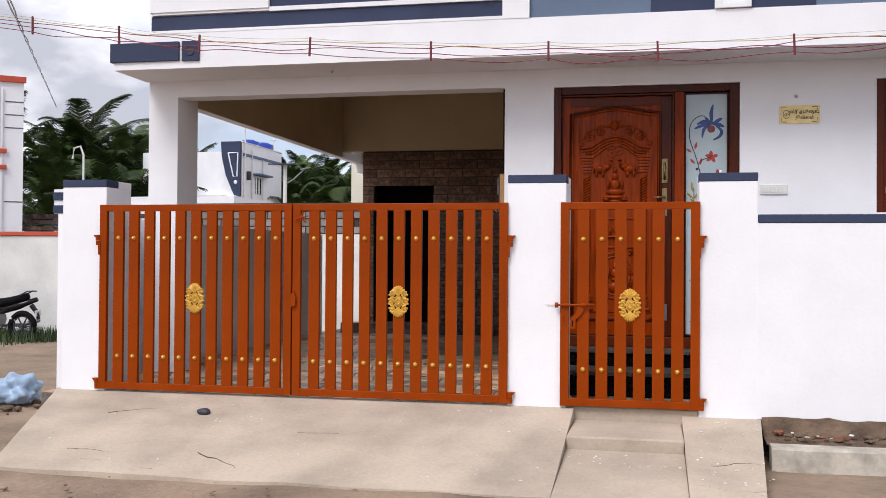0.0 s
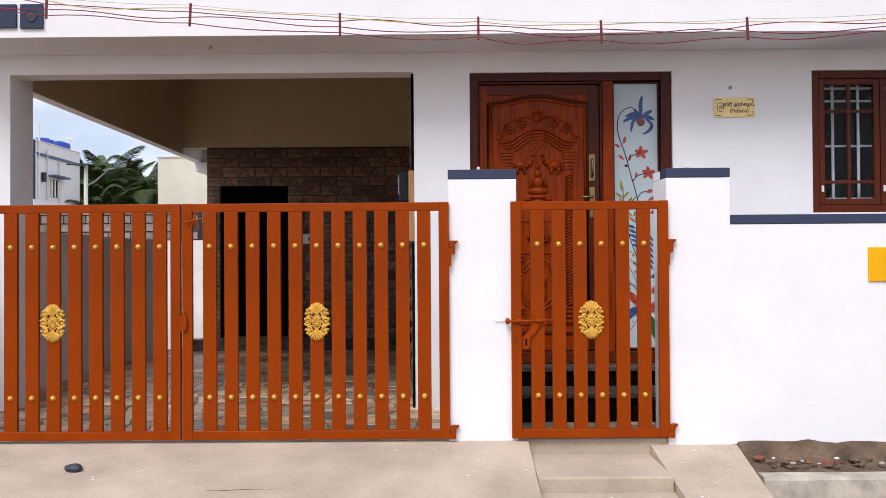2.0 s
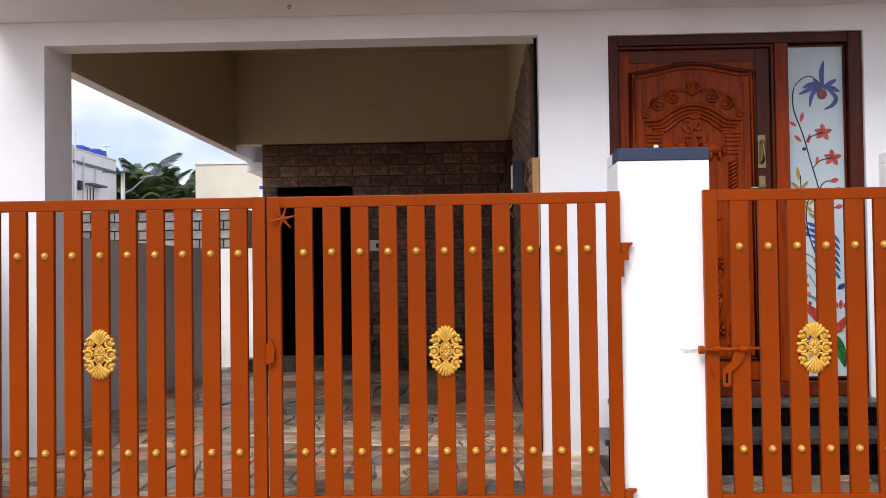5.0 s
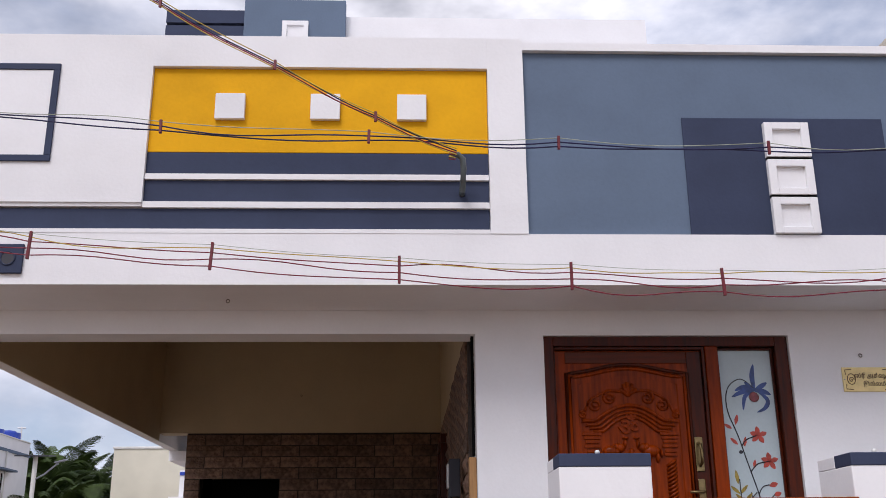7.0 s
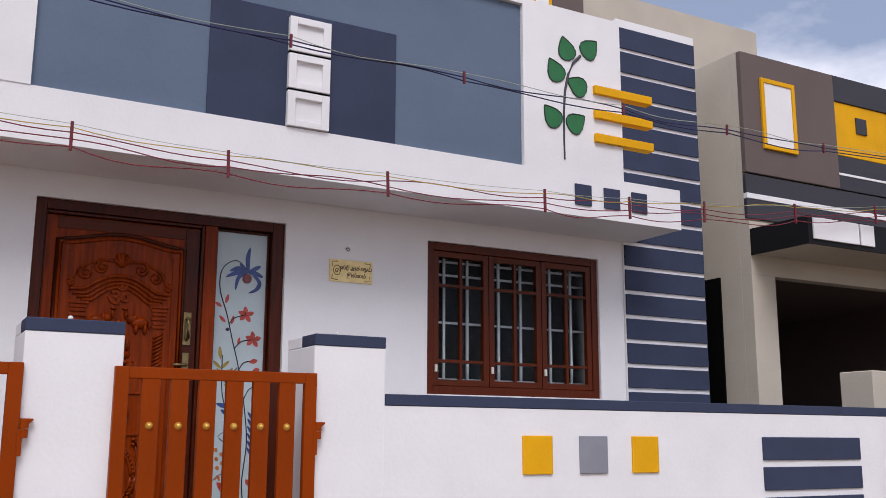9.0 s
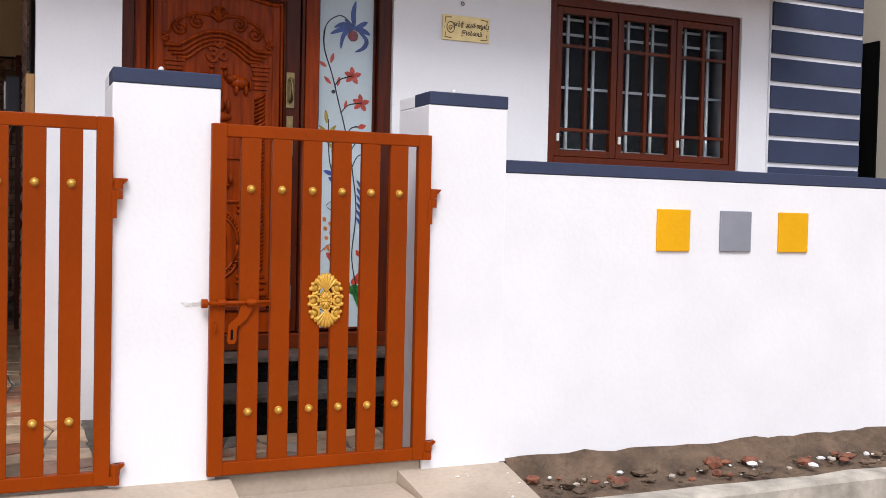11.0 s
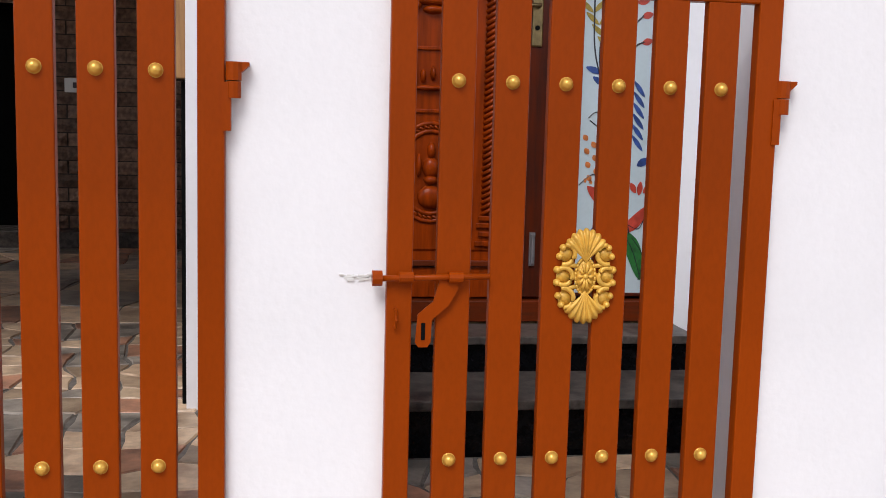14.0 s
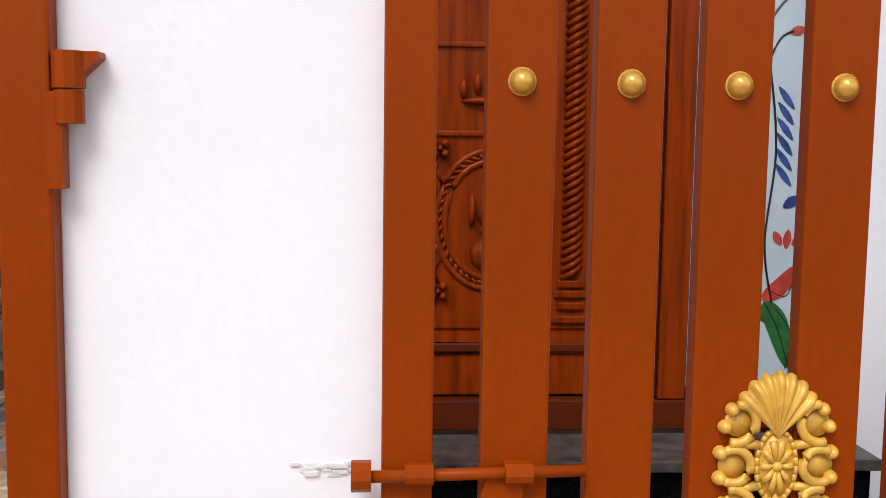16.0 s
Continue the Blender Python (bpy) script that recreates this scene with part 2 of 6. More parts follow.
def ground_sheet():
    bm = bmesh.new()
    xs = [-400, -120, -60, -30, -20, -14] + [-10 + 0.5 * i for i in range(41)] + [14, 20, 30, 60, 120, 400]
    ys = [-200, -60, -20, -12] + [-9 + 0.5 * i for i in range(31)] + [8, 12, 18, 30, 60, 120, 600]
    grid = []
    for y in ys:
        row = []
        for x in xs:
            rough = 0.03 * noise.noise((x * 0.9, y * 0.9, 0.0)) if abs(x) < 15 and -10 < y < 10 else 0.0
            row.append(bm.verts.new((x, y, ground_height(x, y) + rough - 0.02)))
        grid.append(row)
    for a, b in zip(grid, grid[1:]):
        for i in range(len(xs) - 1):
            bm.faces.new((a[i], a[i + 1], b[i + 1], b[i]))
    return bm


structure("ground", ground_sheet(), SOIL, "dusty brown earth lane with scattered small stones", "ground")


def slope(x0, x1, y0, y1, z0, z1, base, skew=0.0, n=10, taper=0.0):
    """A sloping slab from (y0, z0) down to (y1, z1) with an uneven lower edge."""
    bm = bmesh.new()
    top, bot = [], []
    for i in range(n + 1):
        f = i / n
        x = x0 + (x1 - x0) * f
        wob = 0.05 * noise.noise((x * 2.1, 3.0, 0.0))
        col = []
        for j in range(7):
            g = j / 6
            yy = y0 + (y1 - y0) * g + (wob * g if y1 < y0 else 0)
            zz = z0 + (z1 - z0) * g + 0.008 * noise.noise((x * 1.5, yy * 1.5, 1.0)) * (1 if 0 < j else 0)
            col.append(bm.verts.new((x - skew * g * (1 - f) - taper * g * f, yy, zz)))
        top.append(col)
        bot.append([bm.verts.new((c.co.x, c.co.y, base)) for c in (col[0], col[-1])])
    for i in range(n):
        for j in range(6):
            bm.faces.new((top[i][j], top[i + 1][j], top[i + 1][j + 1], top[i][j + 1]))
        bm.faces.new((top[i][0], bot[i][0], bot[i + 1][0], top[i + 1][0]))
        bm.faces.new((top[i][-1], top[i + 1][-1], bot[i + 1][1], bot[i][1]))
    for i in (0, n):
        bm.faces.new([bot[i][0], *top[i], bot[i][1]])
    return bm


structure("ramp_main", slope(-4.03, 0.09, 0.061, -1.62, -0.012, -0.275, -0.6, skew=-0.62, n=16), CONCRETE, "dusty cracked concrete car ramp before the gate", "ramp")
structure("ramp_side", slope(0.84, 1.37, 0.06, -1.95, -0.045, -0.30, -0.6, n=4, taper=0.16), CONCRETE, "narrow concrete ramp beside the small gate", "ramp")
structure("step_1", soften(boxes((0.093, 0.837, -0.64, 0.043, -0.6, -0.10)), 0.012), CONCRETE, "worn concrete step below the small gate", "step")
structure("threshold", soften(boxes((0.033, 0.95, 0.045, 0.118, -0.6, -0.010)), 0.006), CONCRETE, "rough concrete threshold under the small gate", "threshold")
structure("step_2", slope(0.093, 0.837, -0.641, -1.9, -0.185, -0.295, -0.6, n=4), CONCRETE, "sloping concrete apron below the step", "step")
structure("floor", boxes((-4.179, 1.2, 0.062, 14.0, -0.6, FLOOR - 0.006), (1.2, 5.2, 0.2, 1.7, -0.6, FLOOR - 0.006)), TILEJ, "carport floor bed with dark mortar joints", "floor")

# ---- compound wall and gate pillars ----
PF = 0.03   # front face of the compound wall


def pillar(x0, x1, label, back=0.41):
    t = thing("gate_pillar", label, "gate pillar", "gate pillars", at=((x0 + x1) / 2, PF, -0.05))
    ox, oy, oz = t.location
    part("shaft", soften(boxes((x0 - ox, x1 - ox, 0, back - oy, -0.25, 1.592 - oz)), 0.006), WHITE, t)
    cap = soften(boxes((x0 - ox, x1 - ox, -0.004, back - oy - 0.2, 1.592 - oz, 1.65 - oz)), 0.004)
    part("cap_band", cap, SLATE, t, "slate blue painted cap band")
    part("cap_back", soften(boxes((x0 - ox, x1 - ox, back - oy - 0.198, back - oy, 1.592 - oz, 1.648 - oz)), 0.004), WHITE, t)
    return t


pillar(-3.985, -3.60, "white gate pillar with slate blue cap band")
pillar(-0.392, 0.03, "white gate pillar between the two gates")
pillar(0.952, 1.345, "white gate pillar beside the low boundary wall")
structure("wall_boundary_front", boxes((1.33, 6.2, PF + 0.0008, 0.23, -0.045, 1.30)), WHITE, "white plastered low boundary wall", "wall")
structure("wall_boundary_coping", soften(boxes((1.347, 6.2, PF - 0.004, 0.24, 1.302, 1.36)), 0.004), SLATE, "slate blue painted coping of the boundary wall", "coping")
structure("wall_boundary_left", boxes((-4.30, -4.18, 0.45, 6.95, -0.5, 1.40)), WHITE, "white plastered side boundary wall", "wall")
structure("wall_boundary_rear", boxes((-7.5, -3.665, 10.32, 10.44, -0.6, 1.50)), OFFWHITE, "white plastered rear boundary wall in open light", "wall")


def wall_tile(name, x0, x1, z0, z1, mat, label, group):
    return tagged(part(name, rbox(x0, x1, PF - 0.012, PF + 0.006, z0, z1, 0.004), mat), label, "wall tile", group)


for x0, mat, lab in ((2.185, YELLOW, "yellow painted raised square on white wall"), (2.572, GREYSQ, "grey painted raised square on white wall"), (2.953, YELLOW, "yellow painted raised square on white wall")):
    wall_tile("raised_square", x0, x0 + 0.197, 0.944, 1.154, mat, lab, "raised squares on the boundary wall")
for i in range(6):
    z1 = 1.154 - 0.188 * i
    wall_tile("raised_band", 4.02, 4.94, z1 - 0.145, z1, SLATE, "slate blue raised band on white boundary wall", "raised bands on the boundary wall")


# ---- gates ----
def medallion(x, z, w, h, y):
    """Cast openwork rosette: flowered oval boss, a ribbed shell above and below, three C scrolls on each side."""
    m = bmesh.new()
    a, c = w / 2, h / 2

    def p(u, v, d):
        return (x + a * u, y - d, z + c * v)

    def oval(u, v, ru, rv, d0, d1, n=20):
        prism(m, [(x + a * (u + ru * math.cos(t)), z + c * (v + rv * math.sin(t))) for t in (2 * math.pi * i / n for i in range(n))], y - d1, y - d0)

    oval(0, 0, 0.33, 0.37, 0.0, 0.007, 24)
    for i in range(26):
        t, t2 = 2 * math.pi * i / 26, 2 * math.pi * (i + 1) / 26
        tube(m, [p(0.33 * math.cos(t), 0.37 * math.sin(t), 0.006), p(0.33 * math.cos(t2), 0.37 * math.sin(t2), 0.006)], 0.0038, 5)
    for i in range(10):
        t = 2 * math.pi * i / 10
        tube(m, [p(0.06 * math.cos(t), 0.05 * math.sin(t), 0.009), p(0.17 * math.cos(t), 0.17 * math.sin(t), 0.010), p(0.25 * math.cos(t), 0.27 * math.sin(t), 0.007)], 0.0026, 6, 0.0056)
    dome(m, x, y - 0.008, z, 0.0075, 0.008, 10, 3)
    for s in (1, -1):
        # shell: seven ribs that fan out to a scalloped rim
        rows, na, nr = [], 42, 8
        for i in range(na + 1):
            f = i / na * 2 - 1
            lobe = abs(math.cos(f * math.pi * 3.5))
            ang = f * 1.02
            ex, ez = math.sin(ang) * 0.80, 0.30 + math.cos(ang) * 0.66
            rim = 0.93 + 0.09 * lobe
            row = []
            for j in range(nr + 1):
                g = j / nr
                r = g * rim
                bend = 0.62 + 0.38 * g
                d = 0.004 + (0.004 + 0.009 * lobe * g) * (1.0 if j < nr else 0.25) + 0.004 * math.sin(math.pi * g)
                row.append(m.verts.new(p(ex * r * bend, s * (0.28 + (ez - 0.28) * r), d)))
            rows.append(row)
        for ra, rb in zip(rows, rows[1:]):
            for j in range(nr):
                m.faces.new((ra[j], rb[j], rb[j + 1], ra[j + 1]))
        rim_back = [m.verts.new((r[-1].co.x, y, r[-1].co.z)) for r in rows]
        for (ra, rb), (qa, qb) in zip(zip(rows, rows[1:]), zip(rim_back, rim_back[1:])):
            m.faces.new((ra[-1], rb[-1], qb, qa))
        for k in (1, -1):
            path = [(0.64 - 0.27 * math.cos(q) + 0.02 * q, 0.435 - 0.165 * math.sin(q) - 0.02 * q) for q in (-1.9 + 3.9 * i / 12 for i in range(13))]
            tube(m, [p(k * u, s * v, 0.008) for u, v in path], 0.0058, 8, 0.0064)
            oval(k * 0.64, s * 0.44, 0.24, 0.15, 0.0, 0.0045, 14)
            for u, v, r in ((0.76, 0.575, 0.0090), (0.87, 0.40, 0.0090), (0.93, 0.13, 0.0095)):
                dome(m, x + a * k * u, y - 0.002, z + s * c * v, r, 0.0135, 10, 3)
    for k in (1, -1):
        path = [(0.72 - 0.29 * math.cos(q), 0.175 * math.sin(q)) for q in (-2.2 + 4.4 * i / 14 for i in range(15))]
        tube(m, [p(k * u, v, 0.008) for u, v in path], 0.006, 8)
        oval(k * 0.72, 0, 0.24, 0.145, 0.0, 0.0045, 14)
        for v in (0.235, -0.235):
            tube(m, [p(k * 0.30, v * 0.9, 0.006), p(k * 0.62, v, 0.006)], 0.006, 6)
    return m


def gate(label, x0, x1, slats, med_i, group):
    """One leaf: frame of box section, flat slats, studs on each slat, one rosette. slats: centre of the first and last, and the count."""
    a, b, n = slats
    t = thing("gate_leaf", label, "gate", group, at=(x0, 0, 0))
    st, top0, bot1 = 0.062, 1.397, 0.056
    part("stile", rbox(0, st, 0, 0.038, 0.0, 1.45, 0.004), GATE, t)
    part("stile", rbox(x1 - x0 - st, x1 - x0, 0, 0.038, 0.0, 1.45, 0.004), GATE, t)
    part("top_rail", rbox(st - 0.001, x1 - x0 - st + 0.001, 0.001, 0.037, top0, 1.449, 0.004), GATE, t)
    part("bottom_rail", rbox(st - 0.001, x1 - x0 - st + 0.001, 0.001, 0.037, 0.001, bot1, 0.004), GATE, t)
    slat_me = mesh_of("slat", rbox(-0.0415, 0.0415, 0.003, 0.034, bot1 - 0.002, top0 + 0.002, 0.004), GATE)
    bm = bmesh.new()
    dome(bm, 0, 0.003, 0, 0.0158, 0.019, 16, 5)
    tube(bm, [(0, 0.004, 0), (0, 0.0005, 0)], 0.0172, 16)
    stud_me = mesh_of("stud", bm, COPPER, True)
    for i in range(n):
        x = a + (b - a) * i / (n - 1) - x0
        s = new("slat", slat_me)
        s.parent, s.location = t, (x, 0, 0)
        for z in (1.187, 0.262):
            d = new("stud", stud_me)
            d.parent, d.location = s, (0, 0, z)
            d["label"] = "gold painted dome stud"
    mx = a + (b - a) * med_i / (n - 1) - x0
    part("rosette", medallion(mx, 0.722, 0.152, 0.245, 0.002), GOLD, t, "gold painted cast rosette", True)
    return t


g_left = gate("brown enamelled steel gate leaf with vertical slats, closed", -3.64, -2.037, (-3.478, -2.165, 11), 5, "leaves of the car gate")
g_right = gate("brown enamelled steel gate leaf with gold rosette, closed", -2.027, -0.388, (-1.858, -0.541, 11), 5, "leaves of the car gate")
g_small = gate("brown enamelled small steel gate with slide bolt, closed", -0.008, 0.958, (0.154, 0.807, 6), 2.5, "")


def hinges(t, x, side):
    """Barrel hinge on a pillar-side stile at two heights, with weld strip and plate."""
    for z in (1.13, 0.0):
        bm = bmesh.new()
        tube(bm, [(x, 0.005, z), (x, 0.005, z + 0.038)], 0.017, 10)
        tube(bm, [(x, 0.005, z + 0.040), (x, 0.005, z + 0.082)], 0.0185, 10)
        box(bm, min(x - side * 0.006, x - side * 0.026), max(x - side * 0.006, x - side * 0.026), -0.005, 0.02, z - 0.075 if z > 0.5 else z, z + 0.036)
        prism(bm, [(x, z + 0.042), (x + side * 0.035, z + 0.075), (x + side * 0.035, z + 0.082), (x, z + 0.082)], 0.0, 0.03)
        part("hinge", bm, GATE, t)


hinges(g_right, -0.388 + 2.027 + 0.02, 1)
hinges(g_small, 0.966 + 0.012, 1)
hinges(g_left, -0.016, -1)
# slide bolt of the small gate
bm = bmesh.new()
tube(bm, [(-0.02, -0.016, 0.716), (0.247, -0.016, 0.722)], 0.0075, 10)
bolt = part("slide_bolt", bm, GATE, g_small, smooth=True)
for x in (0.045, 0.165):
    bm = bmesh.new()
    tube(bm, [(x - 0.017, -0.016, 0.719), (x + 0.017, -0.016, 0.719)], 0.0135, 10)
    box(bm, x - 0.016, x + 0.016, -0.012, 0.004, 0.709, 0.729)
    part("keeper", bm, GATE, bolt)
bm = bmesh.new()
tube(bm, [(-0.036, -0.012, 0.716), (-0.012, -0.012, 0.716)], 0.019, 10)
part("socket", bm, GATE, bolt)
bm = bmesh.new()
ol = [(0.128, 0.715), (0.112, 0.660), (0.075, 0.628), (0.070, 0.560), (0.078, 0.548), (0.100, 0.548), (0.108, 0.560), (0.110, 0.615), (0.150, 0.650), (0.172, 0.690), (0.172, 0.715)]
prism(bm, ol[::-1], -0.012, -0.008)
part("hasp", bm, GATE, bolt)
part("hasp_slot", soften(boxes((0.084, 0.094, -0.0135, -0.0125, 0.566, 0.608)), 0.0004), DARK, bolt)
bm = bmesh.new()
tube(bm, [(0.022, 0.0, 0.640), (0.022, -0.016, 0.640), (0.024, -0.018, 0.615), (0.022, -0.012, 0.596), (0.022, 0.0, 0.596)], 0.004, 6)
part("staple", bm, GATE, g_small)
# latch where the two car-gate leaves meet
bm = bmesh.new()
tube(bm, [(0.012, -0.012, 0.66), (0.012, -0.012, 0.79)], 0.006, 8)
prism(bm, [(-0.005, 0.67), (0.03, 0.68), (0.034, 0.74), (0.015, 0.79), (-0.008, 0.76)], -0.02, -0.012)
part("latch", bm, GATE, g_right)
bm = bmesh.new()
for i in range(6):
    a = math.radians(60 * i + 12)
    tube(bm, [(0.075, -0.014, 1.345), (0.075 + 0.058 * math.cos(a), -0.016, 1.345 + 0.058 * math.sin(a))], 0.008, 6, 0.004)
dome(bm, 0.075, -0.006, 1.345, 0.018, 0.018)
part("star_knob", bm, GATE, g_right)

# ---- house: walls, slab, parapet ----
OP0, OP1, OPZ = -3.797, -0.653, 2.565      # carport opening
DX0, DX1, DZ0, DZ1 = -0.219, 1.351, 0.295, 2.554   # main door opening
WX0, WX1, WZ0, WZ1 = 2.432, 3.980, 1.448, 2.552   # window opening
SB, ST = 2.715, 3.03                      # slab soffit and top
BACK = 7.30

ROOF = 3.78
structure("wall_front", boxes(
    (-4.096, OP0, H, H + 0.42, -0.6, SB), (OP0, OP1, H, H + 0.23, OPZ, SB), (OP1, DX0, H, H + 0.23, -0.6, SB),
    (DX0, DX1, H, H + 0.23, DZ1, SB), (DX1, WX0, H, H + 0.23, -0.6, SB), (WX0, WX1, H, H + 0.23, WZ1, SB),
    (WX0, WX1, H, H + 0.23, -0.6, WZ0), (WX1, 4.225, H, H + 0.23, -0.6, SB), (DX0, DX1, H, H + 0.23, -0.6, 0.10),
    (-4.096, 4.225, H + 0.001, H + 0.23, SB + 0.001, ROOF + 0.1)), WHITE, "white plastered house front wall", "wall")
structure("beam_left", boxes((-4.096, -3.99, H + 0.422, 9.6, OPZ + 0.02, ROOF + 0.1)), WHITE, "white plastered carport edge beam", "beam")
structure("slab", boxes((-4.12, 4.32, S, H - 0.002, SB + 0.003, ST)), WHITE, "white plastered overhanging sunshade slab", "slab")
structure("roof_slab", boxes((-4.0, 4.9, H + 0.232, 10.2, ROOF + 0.002, ROOF + 0.12)), WHITE, "concrete roof slab of the house", "roof")
structure("ceiling_carport", boxes((-3.985, -0.685, H + 0.234, BACK - 0.034, ROOF - 0.02, ROOF)), CREAM, "cream painted carport ceiling", "ceiling")
structure("beam_back", boxes((-3.985, -0.685, BACK - 0.03, BACK + 0.2, 2.672, ROOF - 0.022)), CREAM, "cream painted wall above the stone cladding", "wall")
structure("beam_inner_left", boxes((-3.988, -3.978, H + 0.425, BACK - 0.032, OPZ + 0.022, ROOF - 0.022)), CREAM, "cream painted inner face of the carport beam", "beam")
structure("beam_inner_front", boxes((-3.796, -0.685, H + 0.232, H + 0.24, OPZ + 0.002, ROOF - 0.022)), CREAM, "cream painted inner face of the front beam", "beam")
DK0, DK1, DKZ = -3.48, -2.566, 2.19
structure("wall_carport_back", boxes((-3.66, DK0, BACK, BACK + 0.2, -0.6, 2.67), (DK1, -0.685, BACK, BACK + 0.2, -0.6, 2.67), (DK0, DK1, BACK, BACK + 0.2, DKZ, 2.67), (DK0, DK1, BACK, BACK + 0.2, -0.6, 0.10)), CLADJ, "mortar bed of the clad carport back wall", "wall")
structure("wall_carport_side", boxes((-0.683, -0.50, H + 0.242, BACK + 0.2, -0.6, 2.67)), CLADJ, "mortar bed of the clad carport side wall", "wall")
structure("wall_carport_side_top", boxes((-0.684, -0.50, H + 0.242, BACK - 0.034, 2.672, ROOF - 0.022)), CREAM, "cream painted strip above the stone cladding", "wall")
structure("wall_house_rear", boxes((-3.66, 4.9, 10.1, 10.3, -0.6, ROOF), (-3.66, -3.48, BACK + 0.202, 10.098, -0.6, ROOF), (4.9, 5.05, 2.21, 10.3, -0.6, ROOF)), WHITE, "white plastered outer walls of the house", "wall")
structure("room_interior", boxes((-0.495, 4.89, 4.2, 4.3, -0.6, ROOF), (-0.495, 4.89, 1.84, 4.198, -0.6, 0.27), (2.05, 2.15, 1.84, 4.198, 0.272, ROOF), (-0.495, 4.89, 1.84, 4.198, 2.9, 3.0)), CREAM, "plain inner walls, floor and ceiling behind the front wall", "wall")
# recess walls coloured near-black in place of the doorway's shade
structure("carport_door_recess", boxes((DK0 - 0.03, DK1 + 0.03, BACK + 0.75, BACK + 0.8, 0.0, DKZ + 0.05), (DK0 - 0.03, DK0, BACK + 0.202, BACK + 0.748, 0.0, DKZ + 0.05), (DK1, DK1 + 0.03, BACK + 0.202, BACK + 0.748, 0.0, DKZ + 0.05), (DK0 + 0.001, DK1 - 0.001, BACK + 0.202, BACK + 0.748, DKZ + 0.01, DKZ + 0.05)), DARK, "doorway recess behind the carport, coloured near-black for shade", "doorway")
structure("step_back", soften(boxes((-3.9, -0.70, BACK - 0.32, BACK - 0.032, -0.6, 0.10)), 0.008), GRANITE, "grey granite step along the carport back wall", "step")
structure("chajja_rear", boxes((-4.096, -3.665, 8.3, 9.59, 2.46, 2.58)), WHITE, "white plastered sunshade beyond the carport", "sunshade")

# parapet: core wall with raised white framing, panels set back between
PB = S + 0.05
PTOP = 4.33
PL, PR = -3.775, 3.77
YX0, YX1, YZ0, YZ1 = -2.647, -0.588, 3.555, 4.115
GXL, GXR, GZT = -0.365, 2.878, 4.245
structure("wall_parapet", boxes((PL, PR, PB, PB + 0.15, ST + 0.002, PTOP - 0.06)), WHITE, "white plastered parapet wall", "wall")
parapet = bpy.data.objects["wall_parapet"]
for name, row in (("raised_frame", (PL, YX0, S, PB - 0.002, 3.222, PTOP)), ("raised_frame", (YX0, YX1, S, PB - 0.002, YZ1 + 0.002, PTOP)), ("raised_frame", (YX1, GXL, S - 0.006, PB - 0.002, ST, PTOP - 0.005)),
                  ("raised_frame", (GXL, GXR, S - 0.004, PB - 0.002, GZT + 0.002, PTOP - 0.03)), ("raised_frame", (GXR, PR, S, PB - 0.002, ST, PTOP - 0.035)),
                  ("raised_frame", (PL, YX1 - 0.002, S - 0.003, PB - 0.002, ST, 3.056)), ("coping", (PL, PR, PB - 0.001, PB + 0.17, PTOP - 0.058, PTOP - 0.036))):
    part(name, boxes(row), WHITE, parapet)
structure("parapet_fillets", boxes((YX0 + 0.002, YX1 - 0.002, S + 0.012, PB - 0.001, 3.374, 3.409), (YX0 + 0.002, YX1 - 0.002, S + 0.012, PB - 0.001, 3.194, 3.232), (PL + 0.002, YX0 - 0.001, S + 0.012, PB - 0.001, 3.200, 3.221)), WHITE, "thin white fillets between slate blue bands", "fillet")


def panel(name, x0, x1, z0, z1, mat, label, y0=PB - 0.02, y1=PB - 0.0005, group="", cat="wall panel"):
    return tagged(part(name, rbox(x0, x1, y0, y1, z0, z1, 0.003), mat), label, cat, group)


panel("recessed_panel", YX0 + 0.001, YX1 - 0.003, YZ0, YZ1, YELLOW, "deep yellow recessed panel on the parapet")
for z0, z1, x0 in ((3.411, YZ0 - 0.002, YX0 + 0.001), (3.234, 3.372, YX0 + 0.001), (3.058, 3.192, PL + 0.002)):
    panel("painted_band", x0, YX1 - 0.003, z0, z1, SLATE, "slate blue painted band under the yellow panel", group="slate bands")
for x in (-2.255, -1.676, -1.147):
    panel("white_square", x, x + 0.18, 3.765, 3.935, WHITE, "white raised square on the yellow panel", S - 0.002, PB - 0.021, "white squares on yellow")
panel("recessed_panel", GXL + 0.002, GXR - 0.002, ST + 0.002, GZT, GREYBLUE, "wide grey-blue recessed panel on the parapet")
panel("square_panel", 0.612, 1.87, ST + 0.004, 3.80, SLATE, "slate blue square panel set on grey-blue", PB - 0.034, PB - 0.021)
for i in range(3):
    z0 = 3.036 + 0.246 * i
    t = thing("white_niche", "white square frame niche on dark panel", "wall ornament", "white niches", at=(1.108, S, z0))
    w, h = 0.278, 0.228
    part("niche_frame", soften(boxes((0, 0.05, -0.022, 0.015, 0, h), (w - 0.05, w, -0.022, 0.015, 0, h), (0.0502, w - 0.0502, -0.022, 0.015, h - 0.045, h), (0.0502, w - 0.0502, -0.022, 0.015, 0, 0.04)), 0.002, 1), WHITE, t)
    part("niche_back", boxes((0.045, w - 0.045, 0.002, 0.014, 0.035, h - 0.04)), WHITE, t)
    if i:
        panel("painted_joint", 1.108, 1.386, z0 - 0.017, z0 - 0.001, DARK, "black painted joint between white niches", S - 0.01, PB - 0.035, "niche joints", "painted joint")
